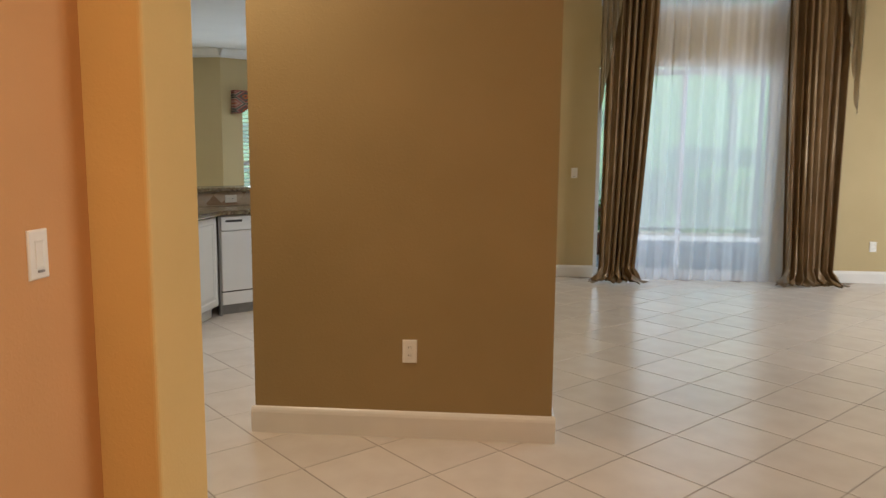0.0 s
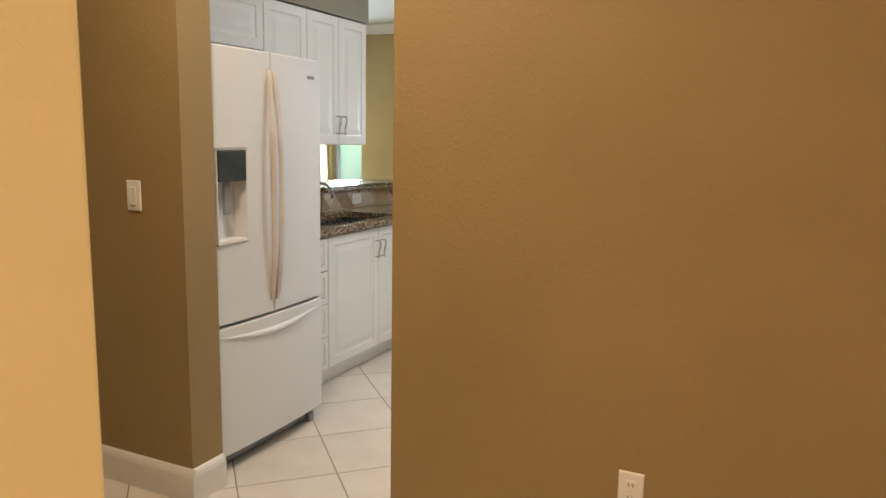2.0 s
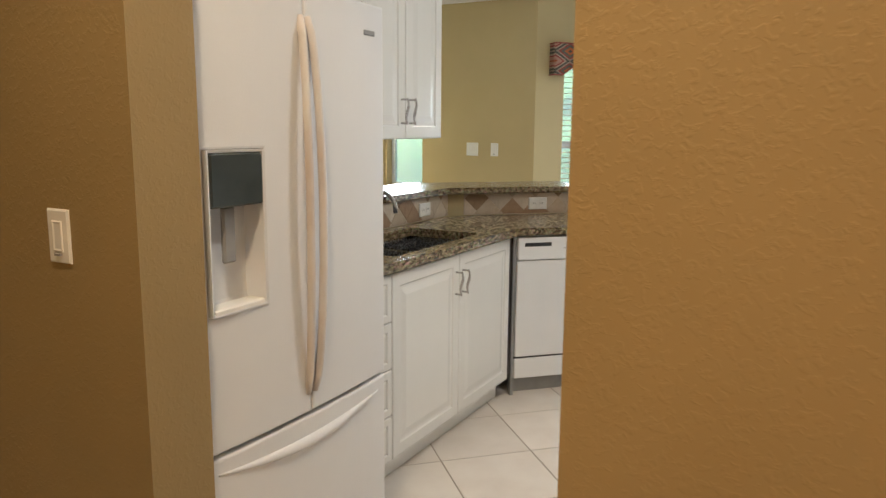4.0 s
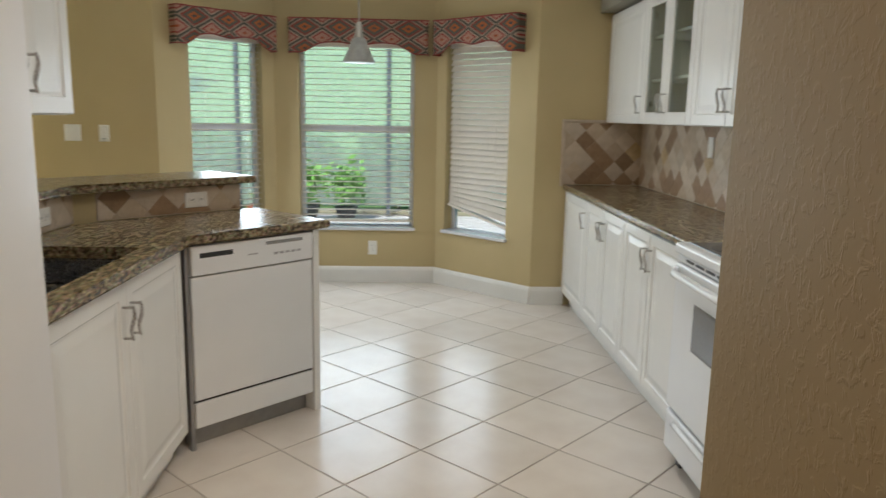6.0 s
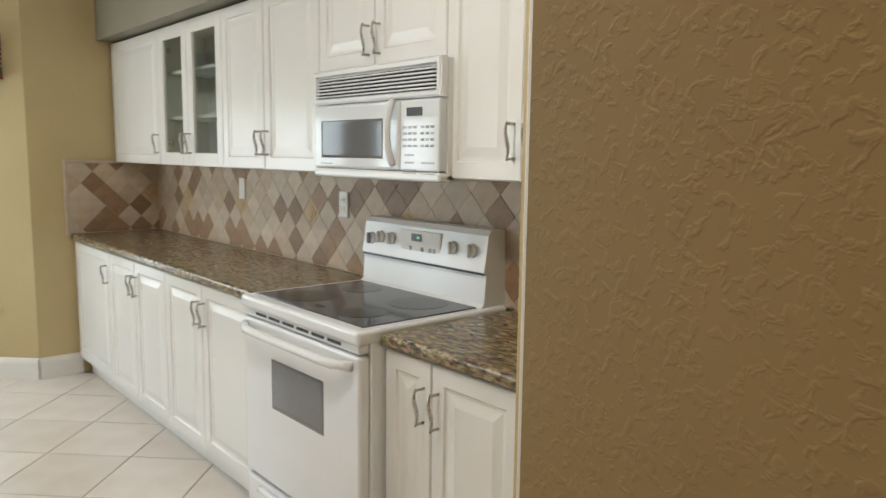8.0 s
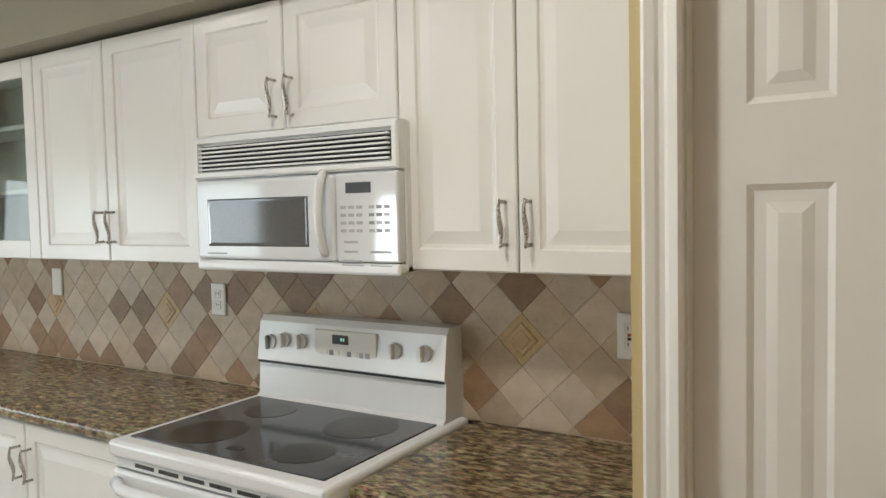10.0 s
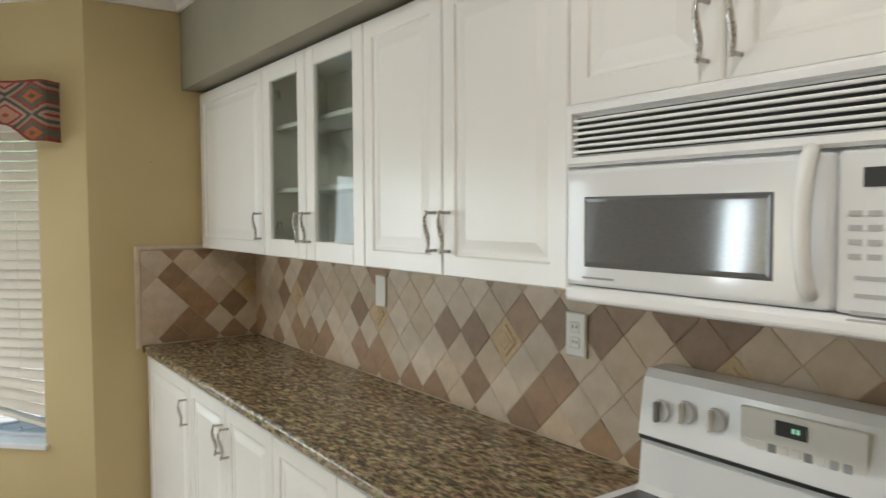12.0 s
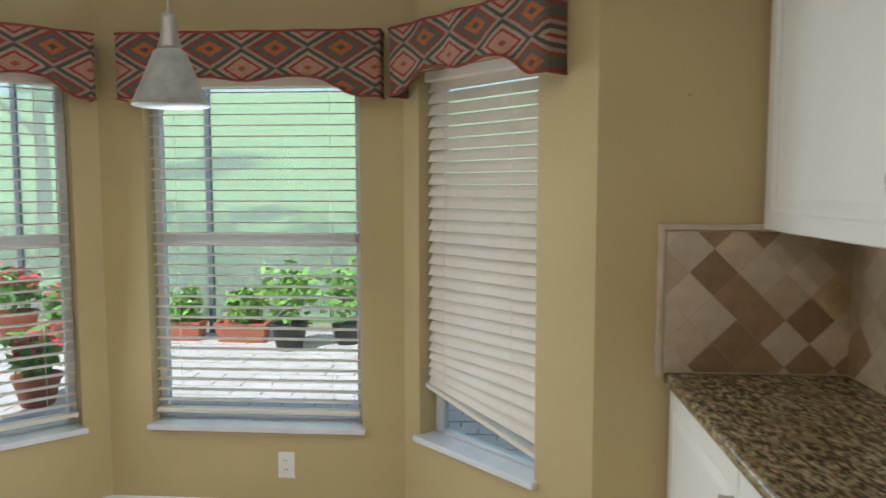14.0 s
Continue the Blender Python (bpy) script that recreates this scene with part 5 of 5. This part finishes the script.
def tree(x, y, z, h, r, seed):
    t = thing("tree", facing(x, y, z), "broad leafy green tree on the lawn", "tree", "garden trees")
    rnd = random.Random(seed)
    bm = tube([(0, 0, -0.2), (0.06, 0, h * 0.25), (-0.05, 0.05, h * 0.5), (0.0, 0.0, h * 0.7)], [0.16, 0.12, 0.09, 0.05], 10)
    for k in range(6):
        a = rnd.uniform(0, math.tau)
        tube([(0, 0, h * (0.35 + 0.05 * k)), (math.cos(a) * r * 0.4, math.sin(a) * r * 0.4, h * (0.5 + 0.05 * k)), (math.cos(a) * r * 0.75, math.sin(a) * r * 0.75, h * (0.6 + 0.05 * k))], [0.06, 0.04, 0.015], 7, bm)
    part("trunk", bm, BARK, t)
    cb = bmesh.new()
    for k in range(9):
        a = rnd.uniform(0, math.tau)
        q = r * rnd.uniform(0.1, 0.75)
        leaves((math.cos(a) * q, math.sin(a) * q, h * rnd.uniform(0.5, 0.92)), (r * 0.5, r * 0.5, r * 0.4), 620, 0.16, seed * 10 + k, bm=cb)
    leaf_object("crown", cb, LEAF2 if seed % 2 else LEAF, t)


for i, (x, y) in enumerate(((-8.5, 19), (3.6, 18), (6.8, 22), (-11, 26), (11, 27), (2.6, 30))):
    zz = -0.14 + 7.5 * (max(0, y - 17) / 35) ** 1.15
    tree(x, y, zz, 6.5 + (i * 1.3) % 2.2, 2.6, 101 + i)


# ---- pieces: backsplash stones and floor tiles, last ----
def diamond_tiles(parent, m_world, x0, x1, z0, z1, d, seed, depth=0.0022):
    """Square stones set on their points, clipped to a rectangle in local x and z, facing -y."""
    rnd = random.Random(seed)
    nx, nz = int((x1 - x0) / (d / 2)) + 3, int((z1 - z0) / (d / 2)) + 3
    cache = {}
    mats = (STONE_L, STONE_P, STONE_D, STONE_Y)

    def clip(poly, ax, val, keep_less):
        out = []
        for i in range(len(poly)):
            a, b = poly[i], poly[(i + 1) % len(poly)]
            ia, ib = (a[ax] <= val) == keep_less or a[ax] == val, (b[ax] <= val) == keep_less or b[ax] == val
            if ia:
                out.append(a)
            if ia != ib:
                k = (val - a[ax]) / (b[ax] - a[ax])
                out.append(tuple(a[j] + k * (b[j] - a[j]) for j in range(2)))
        return out
    for j in range(-1, nz + 1):
        for i in range(-1, nx + 1):
            if (i + j) % 2:
                continue
            cx, cz = x0 + i * d / 2, z0 + 0.02 + j * d / 2
            h = d / 2 - 0.0007
            poly = [(cx - h, cz), (cx, cz - h), (cx + h, cz), (cx, cz + h)]
            for ax, val, less in ((0, x0, False), (0, x1, True), (1, z0, False), (1, z1, True)):
                poly = clip(poly, ax, val, less) if poly else poly
            r = rnd.random()
            k = 2 if r < 0.29 else 1 if r < 0.66 else 0
            if i % 5 == 2 and j == 3:
                k = 3 if rnd.random() < 0.6 else k
            if len(poly) < 3:
                continue
            area = sum(poly[q][0] * poly[(q + 1) % len(poly)][1] - poly[(q + 1) % len(poly)][0] * poly[q][1] for q in range(len(poly))) / 2
            if abs(area) < 2e-4:
                continue
            whole = len(poly) == 4 and abs(abs(area) - 2 * h * h) < 1e-6
            key = (k, "w") if whole else None
            if key and key in cache:
                me = cache[key]
            else:
                bm = bmesh.new()
                pts = [(x - cx, z - cz) for x, z in poly]
                mx_, mz_ = sum(p[0] for p in pts) / len(pts), sum(p[1] for p in pts) / len(pts)
                shrink = [(mx_ + (p[0] - mx_) * 0.975, mz_ + (p[1] - mz_) * 0.975) for p in pts]
                lo = [bm.verts.new((x, 0, z)) for x, z in pts]
                mi = [bm.verts.new((x, -depth + 0.0009, z)) for x, z in pts]
                hi = [bm.verts.new((x, -depth, z)) for x, z in shrink]
                n = len(pts)
                for q in range(n):
                    bm.faces.new((lo[q], lo[(q + 1) % n], mi[(q + 1) % n], mi[q]))
                    bm.faces.new((mi[q], mi[(q + 1) % n], hi[(q + 1) % n], hi[q]))
                bm.faces.new(hi)
                if k == 3:
                    for rr, yy in ((0.60, 0.0035), (0.36, 0.0055)):
                        v = [bm.verts.new((mx_ + (p[0] - mx_) * rr, -depth - yy, mz_ + (p[1] - mz_) * rr)) for p in pts]
                        w = [bm.verts.new((mx_ + (p[0] - mx_) * (rr + 0.08), -depth, mz_ + (p[1] - mz_) * (rr + 0.08))) for p in pts]
                        bm.faces.new(v)
                        for q in range(n):
                            bm.faces.new((w[q], w[(q + 1) % n], v[(q + 1) % n], v[q]))
                bmesh.ops.recalc_face_normals(bm, faces=bm.faces[:])
                me = bpy.data.meshes.new("stone_tile")
                bm.to_mesh(me)
                bm.free()
                me.materials.append(mats[k])
                if key:
                    cache[key] = me
            ob = new("stone_tile", me)
            ob.parent = parent
            ob.matrix_basis = Matrix.Translation((cx, -0.0024 - 0.0005 * rnd.random(), cz))


def backsplash(m, length, z0, z1, d, seed, label, trim_left=False):
    t = thing("backsplash", m, label, "backsplash", kind="structure")
    part("grout_bed", box(0, length, -0.003, 0.012, z0, z1), SGROUT, t)
    diamond_tiles(t, m, 0.004, length - 0.004, z0 + 0.004, z1 - 0.004, d, seed)
    return t


backsplash(facing(BSX, END_Y - 0.004, 0, -90), END_Y - 4.905, 0.913, 1.363, 0.148, 11, "tumbled beige and brown stone tiles laid on their points")
bs = backsplash(facing(0.07, END_Y - 0.013), 0.57, 0.913, 1.363, 0.148, 12, "tumbled beige and brown stone tiles laid on their points")
part("edge_trim", box(-0.004, 0.57, -0.010, 0.012, 1.364, 1.384, 0.004, 2), STONE_P, bs, "narrow stone edge strip")
part("edge_trim", box(-0.02, 0.0, -0.010, 0.012, 0.90, 1.384, 0.004, 2), STONE_P, bs, "narrow stone edge strip")
backsplash(DW @ pose(-0.105, 0.558, 0), 0.705, 0.913, 1.040, 0.148, 13, "stone tiles on the low bar wall")
backsplash(facing(-2.468, 5.995, 0, 90), 0.68, 0.913, 1.040, 0.148, 14, "stone tiles on the low bar wall")

# floor tiles laid on their points
floor = thing("floor", facing(0, 0), "glossy cream ceramic tile floor laid diagonally", "floor", kind="structure")
part("floor_bed", prism([(-0.795, -3.2), (6.7, -3.2), (6.7, 9.1), (0.735, 9.1), (0.735, 9.75), (-4.55, 9.75), (-4.55, 2.41), (-0.795, 2.41)], -0.12, -0.0025), GROUT, floor, "grey-brown grout")
DG = 0.588
half = DG / 2 - 0.004
tb = bmesh.new()


def tile_into(bm, cx, cy):
    b = 0.004
    lo = [bm.verts.new((cx + dx * half, cy + dy * half, -0.004)) for dx, dy in ((-1, 0), (0, -1), (1, 0), (0, 1))]
    mi = [bm.verts.new((cx + dx * half, cy + dy * half, -0.0012)) for dx, dy in ((-1, 0), (0, -1), (1, 0), (0, 1))]
    hi = [bm.verts.new((cx + dx * (half - b), cy + dy * (half - b), 0.0)) for dx, dy in ((-1, 0), (0, -1), (1, 0), (0, 1))]
    for s, t in ((lo, mi), (mi, hi)):
        for q in range(4):
            bm.faces.new((s[q], s[(q + 1) % 4], t[(q + 1) % 4], t[q]))
    bm.faces.new(hi)


tile_into(tb, 0, 0)
tmesh = bpy.data.meshes.new("floor_tile")
tb.to_mesh(tmesh)
tb.free()
tmesh.materials.append(FTILE)
rest = bmesh.new()
for i in range(-20, 40):
    for j in range(-40, 20):
        if (i + j) % 2:
            continue
        x, y = -0.986 + i * DG / 2, 6.143 + j * DG / 2
        inside = (-4.5 < x < 0.75 and 4.1 < y < 8.95) or (-3.1 < x < 0.15 and 8.9 < y < 9.8) or (-4.5 < x < 6.6 and 2.5 < y <= 4.1) or (0.75 <= x < 6.6 and 4.1 < y < 8.95) or (-0.7 < x < 6.6 and -3.1 < y <= 2.5)
        if not inside:
            continue
        near = (-2.6 < x < 0.3 and y > 3.2) or (0.75 < x < 3.8 and 3.2 < y < 9.5) or (-1.0 < x < 3 and 2.6 < y <= 3.2)
        if near:
            ob = new("floor_tile", tmesh)
            ob.parent = floor
            ob.matrix_basis = pose(x, y, 0, random.uniform(-0.05, 0.05), random.uniform(-0.05, 0.05), 0)
        else:
            tile_into(rest, x, y)
r_ = part("far_tiles", rest, FTILE, floor)
r_["kind"] = "stuff"
